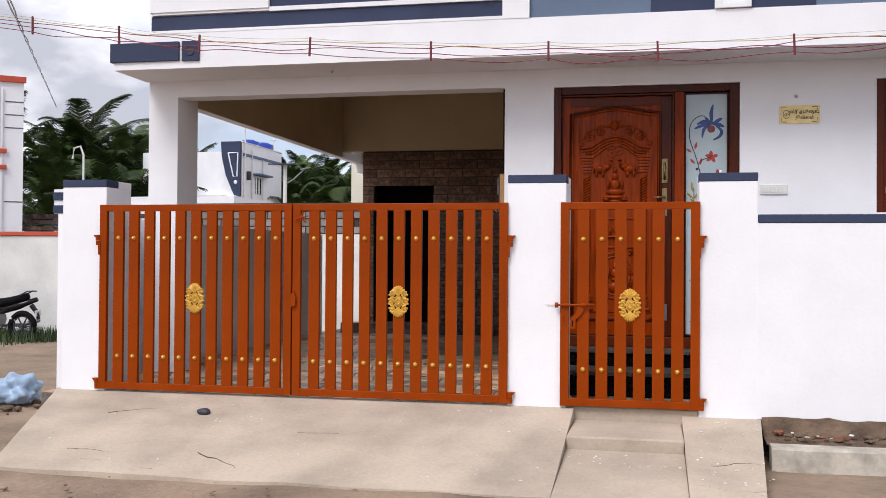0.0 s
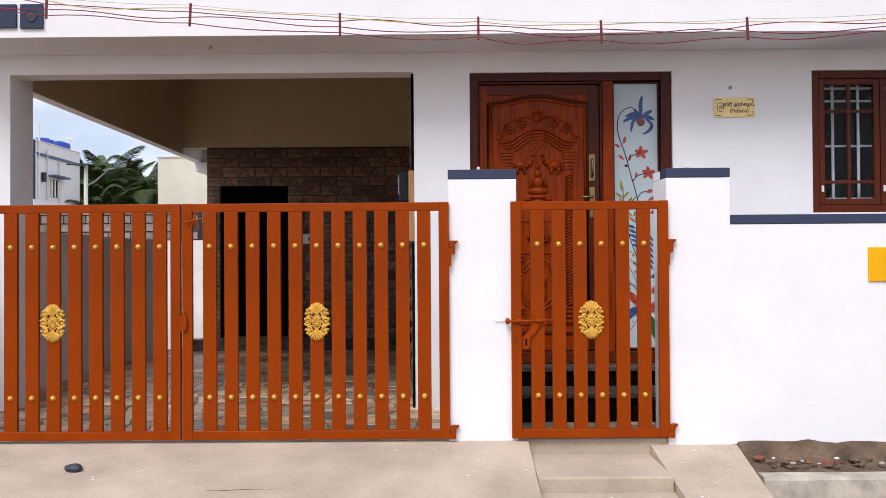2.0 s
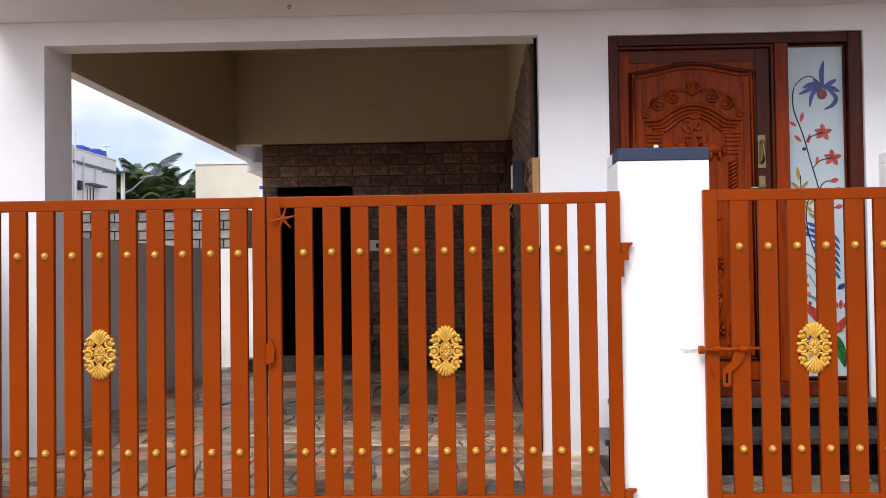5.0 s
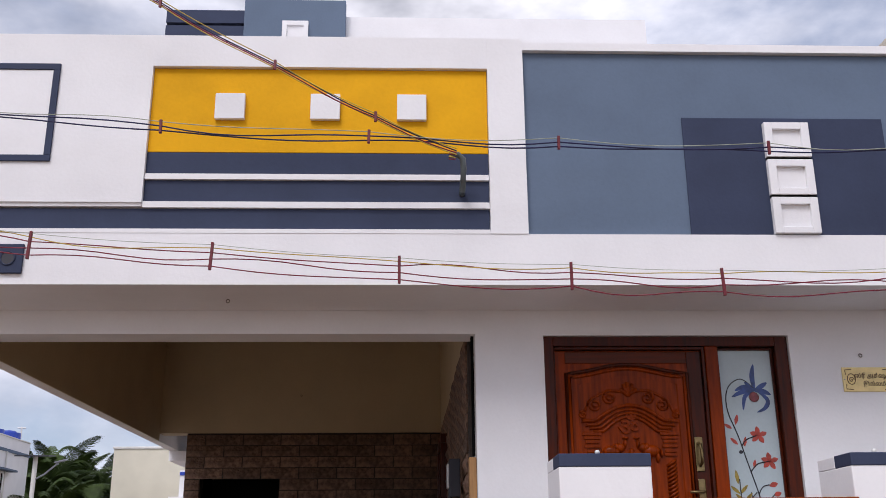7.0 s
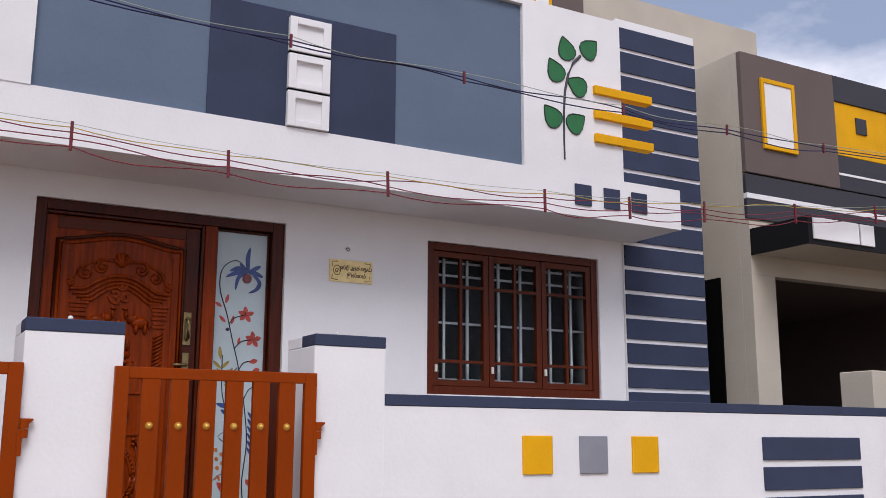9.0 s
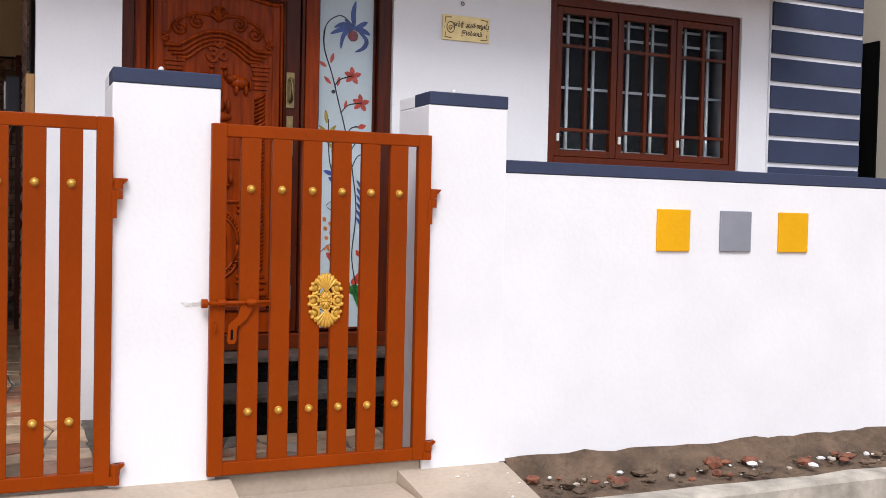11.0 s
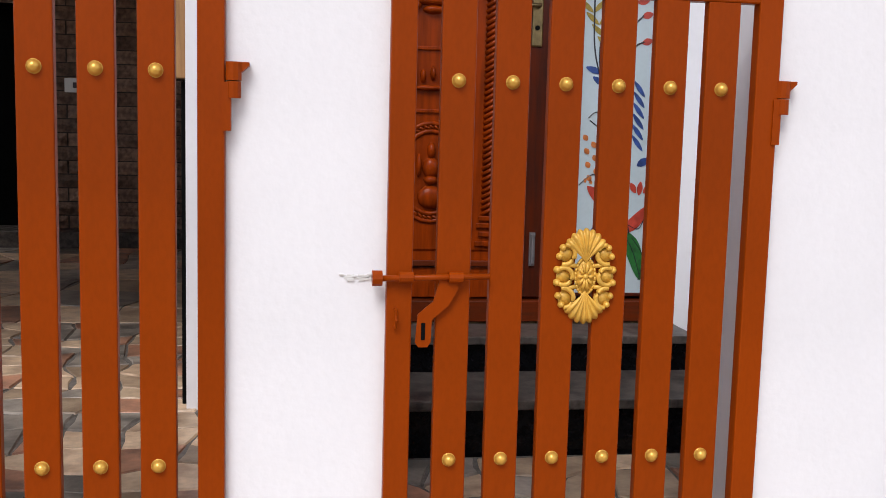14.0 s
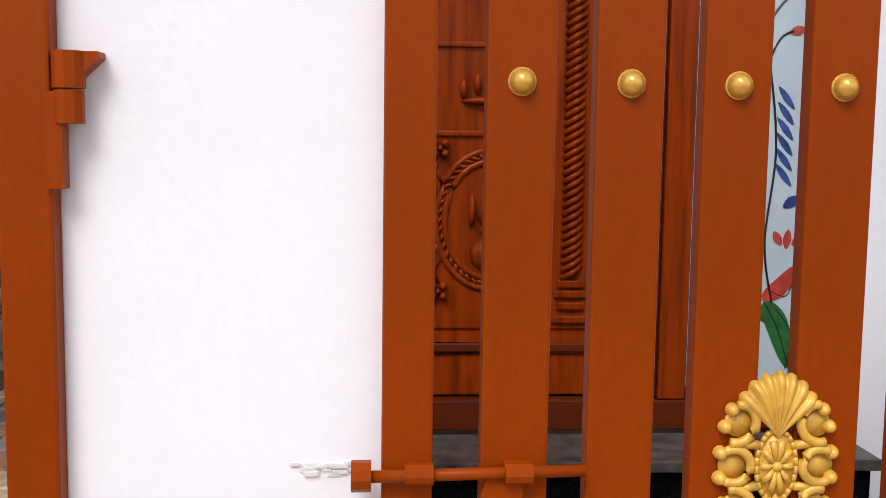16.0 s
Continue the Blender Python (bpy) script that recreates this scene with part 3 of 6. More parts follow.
# framed panel at the far end
t = thing("framed_panel", "white panel outlined by slate blue border", "wall panel", at=(-3.70, S, 3.475))
part("border", soften(boxes((0.0, 0.495, -0.014, -0.001, 0.0, 0.04), (0.0, 0.495, -0.014, -0.001, 0.605, 0.645), (0.455, 0.495, -0.014, -0.001, 0.0402, 0.6048), (0.0, 0.04, -0.014, -0.001, 0.0402, 0.6048)), 0.002, 1), SLATE, t)
part("field", rbox(0.041, 0.454, -0.006, -0.001, 0.041, 0.604, 0.001), WHITE, t)


# plant motif on the white panel: leaves and stem cut into the plaster
def leaf_outline(cx, cz, lx, lz, turn):
    pts = []
    for i in range(14):
        a = 2 * math.pi * i / 14
        u, v = math.cos(a), math.sin(a)
        w = lx * v * (1 - 0.25 * u) * (1 - 0.65 * max(0.0, u) ** 2)
        h = lz * u * (1.2 if u > 0 else 0.85)
        c, s = math.cos(turn), math.sin(turn)
        pts.append((cx + w * c - h * s, cz + w * s + h * c))
    return pts


t = thing("plant_motif", "green leaves and black stem relief on white parapet", "wall ornament", at=(-0.022, S, -0.02))
for cx, cz, turn in ((3.285, 3.985, 0.35), (3.49, 4.03, -0.75), (3.185, 3.80, 0.55), (3.385, 3.72, -1.0 + 2.2), (3.152, 3.445, 0.75), (3.35, 3.43, -0.9)):
    bm = bmesh.new()
    prism(bm, leaf_outline(cx, cz, 0.074, 0.088, turn), -0.006, 0.004)
    part("leaf", bm, GREEN, t, "dark green painted leaf")
    bm = bmesh.new()
    ol = leaf_outline(cx, cz, 0.077, 0.091, turn)
    tube(bm, [(x, -0.005, z) for x, z in ol + ol[:1]], 0.005, 5)
    part("leaf_edge", bm, material("leaf_edge", (0.006, 0.03, 0.012), 0.5), t)
bm = bmesh.new()
pts = [(3.249, 3.142), (3.247, 3.30), (3.25, 3.50), (3.262, 3.66), (3.295, 3.80), (3.345, 3.90), (3.41, 3.965)]
tube(bm, [(x, -0.004, z) for x, z in pts], 0.006, 6, 0.012)
part("stem", bm, DARKP, t)
for z in (3.70, 3.51, 3.327):
    panel("horizontal_bar", 3.50, 4.05, z - 0.032, z + 0.032, YELLOW, "yellow horizontal bar across the striped tower", S - 0.03, PB, "yellow bars", "wall ornament")
for x in (3.31, 3.573, 3.832):
    panel("raised_block", x, x + 0.148, 2.80, 2.955, SLATE, "slate blue raised square on the slab edge", S - 0.012, S - 0.0005, "slab squares", "wall ornament")
t = thing("slab_block", "slate blue raised block on the slab edge", "wall ornament", at=(0, S, 0))
part("long_block", rbox(-4.15, -3.48, -0.02, 0.10, 2.785, 2.955, 0.004), SLATE, t)
part("square_block", rbox(-3.453, -3.287, -0.02, -0.0005, 2.78, 2.955, 0.004), SLATE, t)
bm = bmesh.new()
tube(bm, [(-3.37, -0.0225, 2.868), (-3.37, -0.019, 2.868)], 0.04, 18)
part("disc", bm, DARKP, t)
bm = bmesh.new()
tube(bm, [(-3.37 + 0.04 * math.cos(a), -0.022, 2.868 + 0.04 * math.sin(a)) for a in (2 * math.pi * i / 20 for i in range(21))], 0.005, 6)
part("ring", bm, SLATE, t)

# striped tower
tw = H - 0.03
structure("wall_tower", boxes((4.227, 5.10, tw + 0.016, 2.2, -0.6, 4.66)), WHITE, "white stair tower wall behind slate bands", "wall")
for i in range(-7, 15):
    z0 = 1.525 + 0.193 * i + 0.00085 * i * (i - 1) * (i > 0)
    z1 = z0 + 0.193 + 0.0017 * max(i, 0)
    panel("tower_band", 4.235, 5.092, z0 + 0.017, z1 - 0.017, SLATE, "slate blue raised band on the tower", tw, tw + 0.015, "tower bands", "wall band")

# roof-top stair room and wall seen over the parapet
structure("wall_roof_room", boxes((-3.7, 1.55, 5.1, 5.3, ROOF + 0.122, 6.93)), WHITE, "white plastered roof-top room wall", "wall")
structure("roof_room_slate", rbox(-2.862, -1.765, 5.0, 5.098, 5.2, 7.075, 0.004), GREYBLUE, "grey-blue painted block of the roof-top room", "wall")
structure("roof_room_bands", boxes((-3.705, -2.864, 5.03, 5.099, 6.80, 6.955), (-3.705, -2.864, 5.03, 5.099, 6.61, 6.765), (-3.705, -2.864, 5.03, 5.099, 6.30, 6.575)), SLATE, "slate blue bands of the roof-top room", "band")
t = thing("roof_niche", "small white framed niche on the roof room", "wall ornament", at=(-2.444, 4.998, 6.42))
part("niche_frame", boxes((0, 0.05, -0.03, 0, 0, 0.38), (0.23, 0.28, -0.03, 0, 0, 0.38), (0.051, 0.229, -0.03, 0, 0.33, 0.38)), WHITE, t)
part("niche_back", boxes((0.052, 0.228, -0.008, 0, 0, 0.328)), WHITE, t)

# ---- main door ----
DY = H + 0.06
door = thing("door_1", "carved varnished teak double-width entrance door, closed", "door", kind="structure", at=(DX0, DY, DZ0))
W, HT = DX1 - DX0, DZ1 - DZ0
fw, RJ = 0.064, 0.082


def dpart(name, rows, mat, bev=0.004, label="", parent=None):
    return part(name, soften(boxes(*rows), bev), mat, parent or door, label)


dpart("jamb", [(0.002, fw, -0.035, 0.08, 0.09, HT - 0.002)], TEAKD)
dpart("jamb", [(W - RJ, W - 0.002, -0.035, 0.08, 0.09, HT - 0.002)], TEAKD)
dpart("head", [(fw + 0.001, W - RJ - 0.001, -0.034, 0.08, HT - fw, HT - 0.002)], TEAKD)
dpart("sill", [(0.002, W - 0.002, -0.036, 0.08, 0.0, 0.088)], TEAKH)
dpart("mullion", [(1.035, 1.115, -0.034, 0.08, 0.09, HT - fw - 0.001)], TEAK)
dpart("stop_bead", [(fw + 0.001, fw + 0.010, -0.02, 0.03, 0.092, HT - fw - 0.002), (1.015, 1.034, -0.02, 0.03, 0.092, HT - fw - 0.002), (fw + 0.0105, 1.014, -0.02, 0.03, HT - fw - 0.02, HT - fw - 0.002)], TEAKD)
LX0, LX1 = fw + 0.011, 1.013
leaf = part("door_leaf", rbox(LX0, LX1, 0.012, 0.06, 0.094, HT - fw - 0.022, 0.004), TEAK, door)
part("lock_stile", rbox(LX1 - 0.093, LX1 - 0.002, 0.005, 0.0115, 0.098, HT - fw - 0.03, 0.003), TEAKD, leaf)
part("top_rail", rbox(LX0 + 0.066, LX1 - 0.095, 0.006, 0.0116, 2.092, HT - fw - 0.03, 0.003), TEAKH, leaf)
# raised arched border of the carved panel
cx = 0.531


def arch_line(w, lo, sh, ap, n=20, foot=0.0):
    """Left foot, up, a double-curved head, down to the right foot."""
    pts = [(cx - w / 2, lo), (cx - w / 2, sh)]
    for i in range(1, n):
        f = i / n
        g = min(1.0, max(0.0, (f - foot) / (1 - 2 * foot)))
        pts.append((cx - w / 2 + w * f, sh + (ap - sh) * (math.sin(math.pi * g) ** 0.9 if foot else 0.5 - 0.5 * math.cos(2 * math.pi * f))))
    return pts + [(cx + w / 2, sh), (cx + w / 2, lo)]


def ridge(name, pts, r, mat, y=0.004, closed=False, parent=None, flat=0.75):
    bm = bmesh.new()
    q = [(x, 0.0, z) for x, z in pts]
    tube(bm, q + (q[:1] if closed else []), r, 6)
    for v in bm.verts:
        v.co.y = y + v.co.y * flat
    return part(name, bm, mat, parent or leaf, smooth=True)


# outer ridge in dark teak: the moulding groove's shade put into its colour
ridge("border", arch_line(0.772, 0.225, 2.03, 2.085) + [(cx - 0.386, 0.225)], 0.013, TEAKD, y=0.009)
ridge("border", arch_line(0.735, 0.245, 2.005, 2.058) + [(cx - 0.3675, 0.245)], 0.012, TEAK, y=0.009)
bm = bmesh.new()
prism(bm, arch_line(0.641, 0.285, 1.962, 2.012)[::-1], 0.002, 0.0125)
bmesh.ops.bevel(bm, geom=[e for e in bm.edges if all(v.co.y < 0.003 for v in e.verts)], offset=0.011, segments=1, affect="EDGES")
for v in bm.verts:
    v.co.y = max(v.co.y, 0.0055) if v.co.y < 0.003 else v.co.y
part("raised_panel", bm, TEAK, leaf)
for w, sh, ap, r in ((0.594, 1.728, 1.824, 0.013), (0.55, 1.702, 1.798, 0.010), (0.505, 1.682, 1.775, 0.010), (0.46, 1.662, 1.752, 0.011)):
    ridge("inner_arch", arch_line(w, sh - 0.012, sh, ap, 24, 0.14), r, TEAK, flat=1.3)


def spiral(x, z, r, turns, hand, a0=0.0, n=22):
    return [(x + r * (1 - 0.85 * i / n) * math.cos(a0 + hand * 2 * math.pi * turns * i / n), z + r * (1 - 0.85 * i / n) * math.sin(a0 + hand * 2 * math.pi * turns * i / n)) for i in range(n + 1)]


for s in (1, -1):
    for x, z, r in ((0.120, 1.872, 0.044), (0.212, 1.829, 0.046), (0.292, 1.768, 0.024)):
        ridge("scroll", spiral(cx + s * x, z, r, 1.6, -s, math.pi / 2), 0.0095, TEAK, flat=1.3)
    ridge("scroll", [(cx + s * 0.02, 1.905), (cx + s * 0.07, 1.915), (cx + s * 0.13, 1.918), (cx + s * 0.20, 1.885), (cx + s * 0.258, 1.845), (cx + s * 0.272, 1.80), (cx + s * 0.295, 1.765)], 0.010, TEAK)
for i in range(5):
    a = math.radians(90 + (i - 2) * 32)
    ridge("crest", [(cx, 1.885), (cx + 0.058 * math.cos(a), 1.895 + 0.075 * math.sin(a))], 0.013, TEAK, flat=1.2)
# om sign at the middle of the arch
om = bpy.data.curves.new("om_sign", "FONT")
om.body, om.size, om.extrude, om.bevel_depth, om.align_x, om.offset = "\u0950", 0.15, 0.008, 0.002, "CENTER", 0.0015
om.materials.append(TEAK)
om_ob = new("om_sign", om)
om_ob.parent, om_ob.location, om_ob.rotation_euler = leaf, (cx - 0.008, 0.002, 1.636), (radians(90), 0, 0)
# side columns: capital, rope shaft, foot
for s in (1, -1):
    x = cx + s * 0.243
    for z, w in ((1.636, 0.060), (1.612, 0.052), (1.588, 0.044), (1.560, 0.050), (1.530, 0.036), (1.508, 0.040)):
        part("capital", rbox(x - w, x + w, -0.006, 0.0115, z, z + 0.02, 0.004), TEAK, leaf)
    bm = bmesh.new()
    for i in range(44):
        z = 0.44 + 1.03 * i / 44
        tube(bm, [(x - 0.028, 0.006, z), (x, -0.012, z + 0.020), (x + 0.028, 0.006, z + 0.040)], 0.0095, 5)
    part("rope_column", bm, TEAK, leaf, smooth=True)
    for z, w in ((0.415, 0.04), (0.385, 0.05), (0.35, 0.04), (0.31, 0.055)):
        part("column_foot", rbox(x - w, x + w, -0.006, 0.0115, z, z + 0.022, 0.004), TEAK, leaf)


def relief(name, lumps):
    """A low carved relief out of rounded lumps: x, z, half width, half height."""
    bm = bmesh.new()
    for x, z, a, b in lumps:
        ret = bmesh.ops.create_uvsphere(bm, u_segments=12, v_segments=6, radius=1.0)
        for v in ret["verts"]:
            v.co = Vector((x + a * v.co.x, 0.006 + 0.030 * v.co.y, z + b * v.co.z))
    return part(name, bm, TEAK, leaf, smooth=True)


for s in (1, -1):   # elephants beside the seated relief
    ex = cx + s * 0.125
    relief("elephant_relief", [(ex, 1.540, 0.058, 0.038), (ex - s * 0.055, 1.560, 0.030, 0.030), (ex - s * 0.085, 1.585, 0.012, 0.030), (ex - s * 0.09, 1.620, 0.020, 0.010), (ex + s * 0.035, 1.500, 0.014, 0.035), (ex - s * 0.02, 1.500, 0.014, 0.035), (ex + s * 0.06, 1.525, 0.008, 0.028), (ex - s * 0.03, 1.565, 0.018, 0.026)])
relief("seated_relief", [(cx, 1.475, 0.030, 0.038), (cx, 1.530, 0.020, 0.030), (cx, 1.405, 0.046, 0.05), (cx, 1.340, 0.085, 0.034), (cx - 0.06, 1.405, 0.016, 0.045), (cx + 0.06, 1.405, 0.016, 0.045), (cx, 1.295, 0.11, 0.02), (cx - 0.08, 1.275, 0.03, 0.02), (cx + 0.08, 1.275, 0.03, 0.02), (cx, 1.260, 0.05, 0.018)])
for z in (1.10, 0.85):
    part("ledge", rbox(cx - 0.165, cx + 0.165, -0.004, 0.0115, z, z + 0.016, 0.004), TEAK, leaf)
relief("lotus_relief", [(cx + 0.04 * (i - 2), 0.985 + 0.012 * (2 - abs(i - 2)), 0.012, 0.03) for i in range(5)] + [(cx, 0.95, 0.09, 0.012)])
# medallion in the lower panel
for rx, rz, r in ((0.155, 0.20, 0.010), (0.128, 0.168, 0.010)):
    ridge("lower_medallion", [(cx + rx * math.cos(a), 0.61 + rz * math.sin(a)) for a in (2 * math.pi * i / 28 for i in range(28))], r, TEAK, closed=True)
bm = bmesh.new()
for i in range(44):
    a = 2 * math.pi * i / 44
    p = (cx + 0.142 * math.cos(a), 0.61 + 0.184 * math.sin(a))
    d = a + 0.9
    tube(bm, [(p[0] - 0.012 * math.cos(d), 0.004, p[1] - 0.012 * math.sin(d)), (p[0] + 0.012 * math.cos(d), 0.004, p[1] + 0.012 * math.sin(d))], 0.006, 5)
part("rope_ring", bm, TEAK, leaf, smooth=True)
relief("pot_relief", [(cx, 0.51, 0.055, 0.05), (cx, 0.58, 0.03, 0.02), (cx, 0.63, 0.035, 0.045), (cx - 0.05, 0.64, 0.012, 0.05), (cx + 0.05, 0.64, 0.012, 0.05), (cx, 0.70, 0.018, 0.035)])
for sx in (1, -1):
    for sz in (1, -1):
        fx, fz = cx + sx * 0.145, 0.61 + sz * 0.205
        relief("corner_flower", [(fx, fz, 0.010, 0.010)] + [(fx + 0.021 * math.cos(a), fz + 0.021 * math.sin(a), 0.013, 0.013) for a in (math.pi / 4 + math.pi / 2 * i for i in range(4))])
        ridge("corner_stem", [(fx, fz - sz * 0.025), (fx + sx * 0.015, fz - sz * 0.06), (fx - sx * 0.01, fz - sz * 0.10), (fx + sx * 0.012, fz - sz * 0.14)], 0.006, TEAK)
part("bottom_ledge", rbox(cx - 0.30, cx + 0.30, 0.0, 0.0115, 0.225, 0.25, 0.004), TEAKH, leaf)
# pull handle, lock plate, tower bolt
t = part("pull_handle", rbox(LX1 - 0.085, LX1 - 0.035, -0.003, 0.0035, 1.415, 1.625, 0.004), BRASS, leaf, "aged brass pull handle")
bm = bmesh.new()
tube(bm, [(LX1 - 0.06, 0.0, 1.45), (LX1 - 0.06, -0.045, 1.465), (LX1 - 0.06, -0.05, 1.52), (LX1 - 0.06, -0.045, 1.575), (LX1 - 0.06, 0.0, 1.59)], 0.010, 8)
part("grip", bm, BRASS, t, smooth=True)
t = part("lock_plate", rbox(LX1 - 0.082, LX1 - 0.038, -0.002, 0.0035, 1.13, 1.37, 0.006), BRASS, leaf, "aged brass lock plate")
bm = bmesh.new()
tube(bm, [(LX1 - 0.06, -0.002, 1.29), (LX1 - 0.06, -0.045, 1.29), (LX1 - 0.15, -0.05, 1.288)], 0.009, 8)
part("lever", bm, BRASS, t, smooth=True)
bm = bmesh.new()
tube(bm, [(LX1 - 0.06, -0.008, 1.205), (LX1 - 0.06, -0.001, 1.205)], 0.010, 12)
part("keyhole", bm, DARK, t)
bm = bmesh.new()
tube(bm, [(LX1 - 0.05, -0.010, 0.24), (LX1 - 0.05, -0.012, 0.36)], 0.008, 8)
box(bm, LX1 - 0.062, LX1 - 0.038, -0.004, 0.0035, 0.23, 0.37)
part("tower_bolt", bm, STEEL, leaf)

# side light: frosted glass painted with a flowering stem
GX0, GX1, GZ0, GZ1 = 1.118, W - RJ - 0.004, 0.10, HT - fw - 0.004
pane = part("glass_pane", boxes((GX0, GX1, 0.03, 0.042, GZ0, GZ1)), FROST, door, "frosted glass with painted flowers")
part("glazing_bead", soften(boxes((GX0, GX0 + 0.014, 0.014, 0.029, GZ0, GZ1), (GX1 - 0.014, GX1, 0.014, 0.029, GZ0, GZ1), (GX0 + 0.0142, GX1 - 0.0142, 0.014, 0.029, GZ0, GZ0 + 0.014), (GX0 + 0.0142, GX1 - 0.0142, 0.014, 0.029, GZ1 - 0.014, GZ1)), 0.002, 1), TEAKD, door)
PBLUE = material("glass_paint_blue", (0.03, 0.075, 0.28), 0.3, var=0.25, scale=25)
PRED = material("glass_paint_red", (0.50, 0.055, 0.03), 0.3, var=0.2, scale=25)
PBLK = material("glass_paint_black", (0.012, 0.012, 0.02), 0.3)
PGRN = material("glass_paint_green", (0.02, 0.15, 0.03), 0.3, var=0.2, scale=30)
PYEL = material("glass_paint_ochre", (0.35, 0.25, 0.03), 0.3, var=0.2, scale=30)
PORG = material("glass_paint_orange", (0.60, 0.18, 0.04), 0.3, var=0.2, scale=30)
GY = 0.0285
gx = lambda u: GX0 + u * (GX1 - GX0)      # u across, v metres above the pane's foot
gz = lambda v: GZ0 + v


def petal(bm, u, v, length, width, turn):
    x, z = gx(u), gz(v)
    n, pts = 12, []
    for i in range(n):
        a = 2 * math.pi * i / n
        h = length * (0.5 - 0.5 * math.cos(a)) if i <= n / 2 else length * (0.5 - 0.5 * math.cos(a))
        w = width * math.sin(a) * (0.55 + 0.45 * math.sin(math.pi * h / length))
        c, s = math.cos(turn), math.sin(turn)
        pts.append((x + w * c - h * s, z + w * s + h * c))
    prism(bm, pts, GY - 0.0008, GY + 0.0012)


def painted(name, mat, petals, lines=(), r=0.0035):
    bm = bmesh.new()
    for p in petals:
        petal(bm, *p)
    for pts in lines:
        tube(bm, [(gx(u), GY, gz(v)) for u, v in pts], r, 5)
    part(name, bm, mat, pane)


def swoosh(bm, pts, width, lift=0.0):
    """A curved petal along points given by u and depth below the pane's head."""
    q = [(gx(u), gz(v)) for u, v in glass_line(*pts)]
    n, left, right = len(q), [], []
    for i, (x, z) in enumerate(q):
        (xa, za), (xb, zb) = q[max(i - 1, 0)], q[min(i + 1, n - 1)]
        d = math.hypot(xb - xa, zb - za) or 1.0
        w = width * math.sin(math.pi * (0.06 + 0.93 * i / (n - 1))) ** 0.8
        left.append((x - w * (zb - za) / d, z + w * (xb - xa) / d))
        right.append((x + w * (zb - za) / d, z - w * (xb - xa) / d))
    for k in range(n - 1):
        f = [bm.verts.new((x, GY - 0.0009 - lift, z)) for x, z in (left[k], left[k + 1], right[k + 1], right[k])]
        bm.faces.new(f)


def swooshes(name, mat, rows):
    bm = bmesh.new()
    for i, (pts, width) in enumerate(rows):
        swoosh(bm, pts, width, 0.0003 * i)
    bmesh.ops.remove_doubles(bm, verts=bm.verts, dist=0.00005)
    part(name, bm, mat, pane)


def curve_line(pts, n=6):
    """A rounded line through points."""
    out = []
    for i in range(len(pts) - 1):
        p0, p1, p2, p3 = pts[max(i - 1, 0)], pts[i], pts[i + 1], pts[min(i + 2, len(pts) - 1)]
        for k in range(n):
            f = k / n
            out.append(tuple(0.5 * (2 * b + (c - a) * f + (2 * a - 5 * b + 4 * c - d) * f * f + (3 * b - a - 3 * c + d) * f ** 3) for a, b, c, d in zip(p0, p1, p2, p3)))
    return out + [pts[-1]]


TOPV = GZ1 - GZ0 - 0.021
def on_glass(rows):
    return [(u, TOPV - v, *rest) for u, v, *rest in rows]


def glass_line(*pts):
    return curve_line([(u, TOPV - v) for u, v in pts])


painted("painted_stem", PBLK, on_glass([(0.29, 0.647, 0.024, 0.014, 0.0)]), [
    glass_line((0.62, 0.235), (0.40, 0.176), (0.16, 0.236), (0.12, 0.368), (0.27, 0.539), (0.38, 0.692), (0.53, 0.895), (0.64, 1.10), (0.72, 1.35), (0.66, 1.62), (0.74, 1.80)),
    glass_line((0.31, 0.60), (0.40, 0.56), (0.58, 0.535)), glass_line((0.42, 0.76), (0.55, 0.71), (0.74, 0.695)), glass_line((0.52, 0.90), (0.60, 0.85), (0.72, 0.835)),
    glass_line((0.60, 0.99), (0.70, 0.93), (0.80, 0.893)), glass_line((0.64, 1.08), (0.72, 1.02), (0.82, 1.001)), glass_line((0.36, 1.20), (0.24, 1.03), (0.22, 0.80)), glass_line((0.50, 0.88), (0.36, 0.94), (0.30, 1.05), (0.36, 1.20), (0.55, 1.42), (0.60, 1.66))])
swooshes("painted_bloom", PBLUE, [(((0.63, 0.25), (0.61, 0.16), (0.65, 0.08)), 0.016), (((0.63, 0.25), (0.45, 0.228), (0.28, 0.252)), 0.015), (((0.63, 0.25), (0.42, 0.258), (0.22, 0.291)), 0.015), (((0.60, 0.25), (0.45, 0.29), (0.40, 0.375)), 0.013),
    (((0.63, 0.25), (0.76, 0.222), (0.86, 0.200)), 0.015), (((0.63, 0.25), (0.78, 0.256), (0.91, 0.278)), 0.016), (((0.68, 0.25), (0.84, 0.31), (0.79, 0.36), (0.64, 0.389)), 0.014), (((0.62, 0.25), (0.52, 0.215), (0.46, 0.195)), 0.010)])
bm = bmesh.new()
dome(bm, gx(0.61), GY - 0.0036, gz(TOPV - 0.292), 0.032, 0.003, 14, 3)
part("painted_bud", bm, material("glass_paint_maroon", (0.24, 0.04, 0.05), 0.3, var=0.2, scale=40), pane)
red = []
for u, v in ((0.62, 0.532), (0.77, 0.693)):
    red += [(u, v, 0.056, 0.016, k) for k in (0.15, 1.25, 2.3, 3.7, 5.0)]
red += [(0.24, 0.465, 0.065, 0.012, -0.25), (0.17, 0.490, 0.055, 0.011, 1.0), (0.25, 0.590, 0.062, 0.011, 0.8), (0.36, 0.600, 0.060, 0.011, -0.2), (0.49, 0.735, 0.055, 0.010, -0.2)]
red += [(0.72, 0.842, 0.055, 0.016, -1.3), (0.78, 0.898, 0.050, 0.015, -1.3), (0.79, 1.006, 0.050, 0.015, -1.3)]
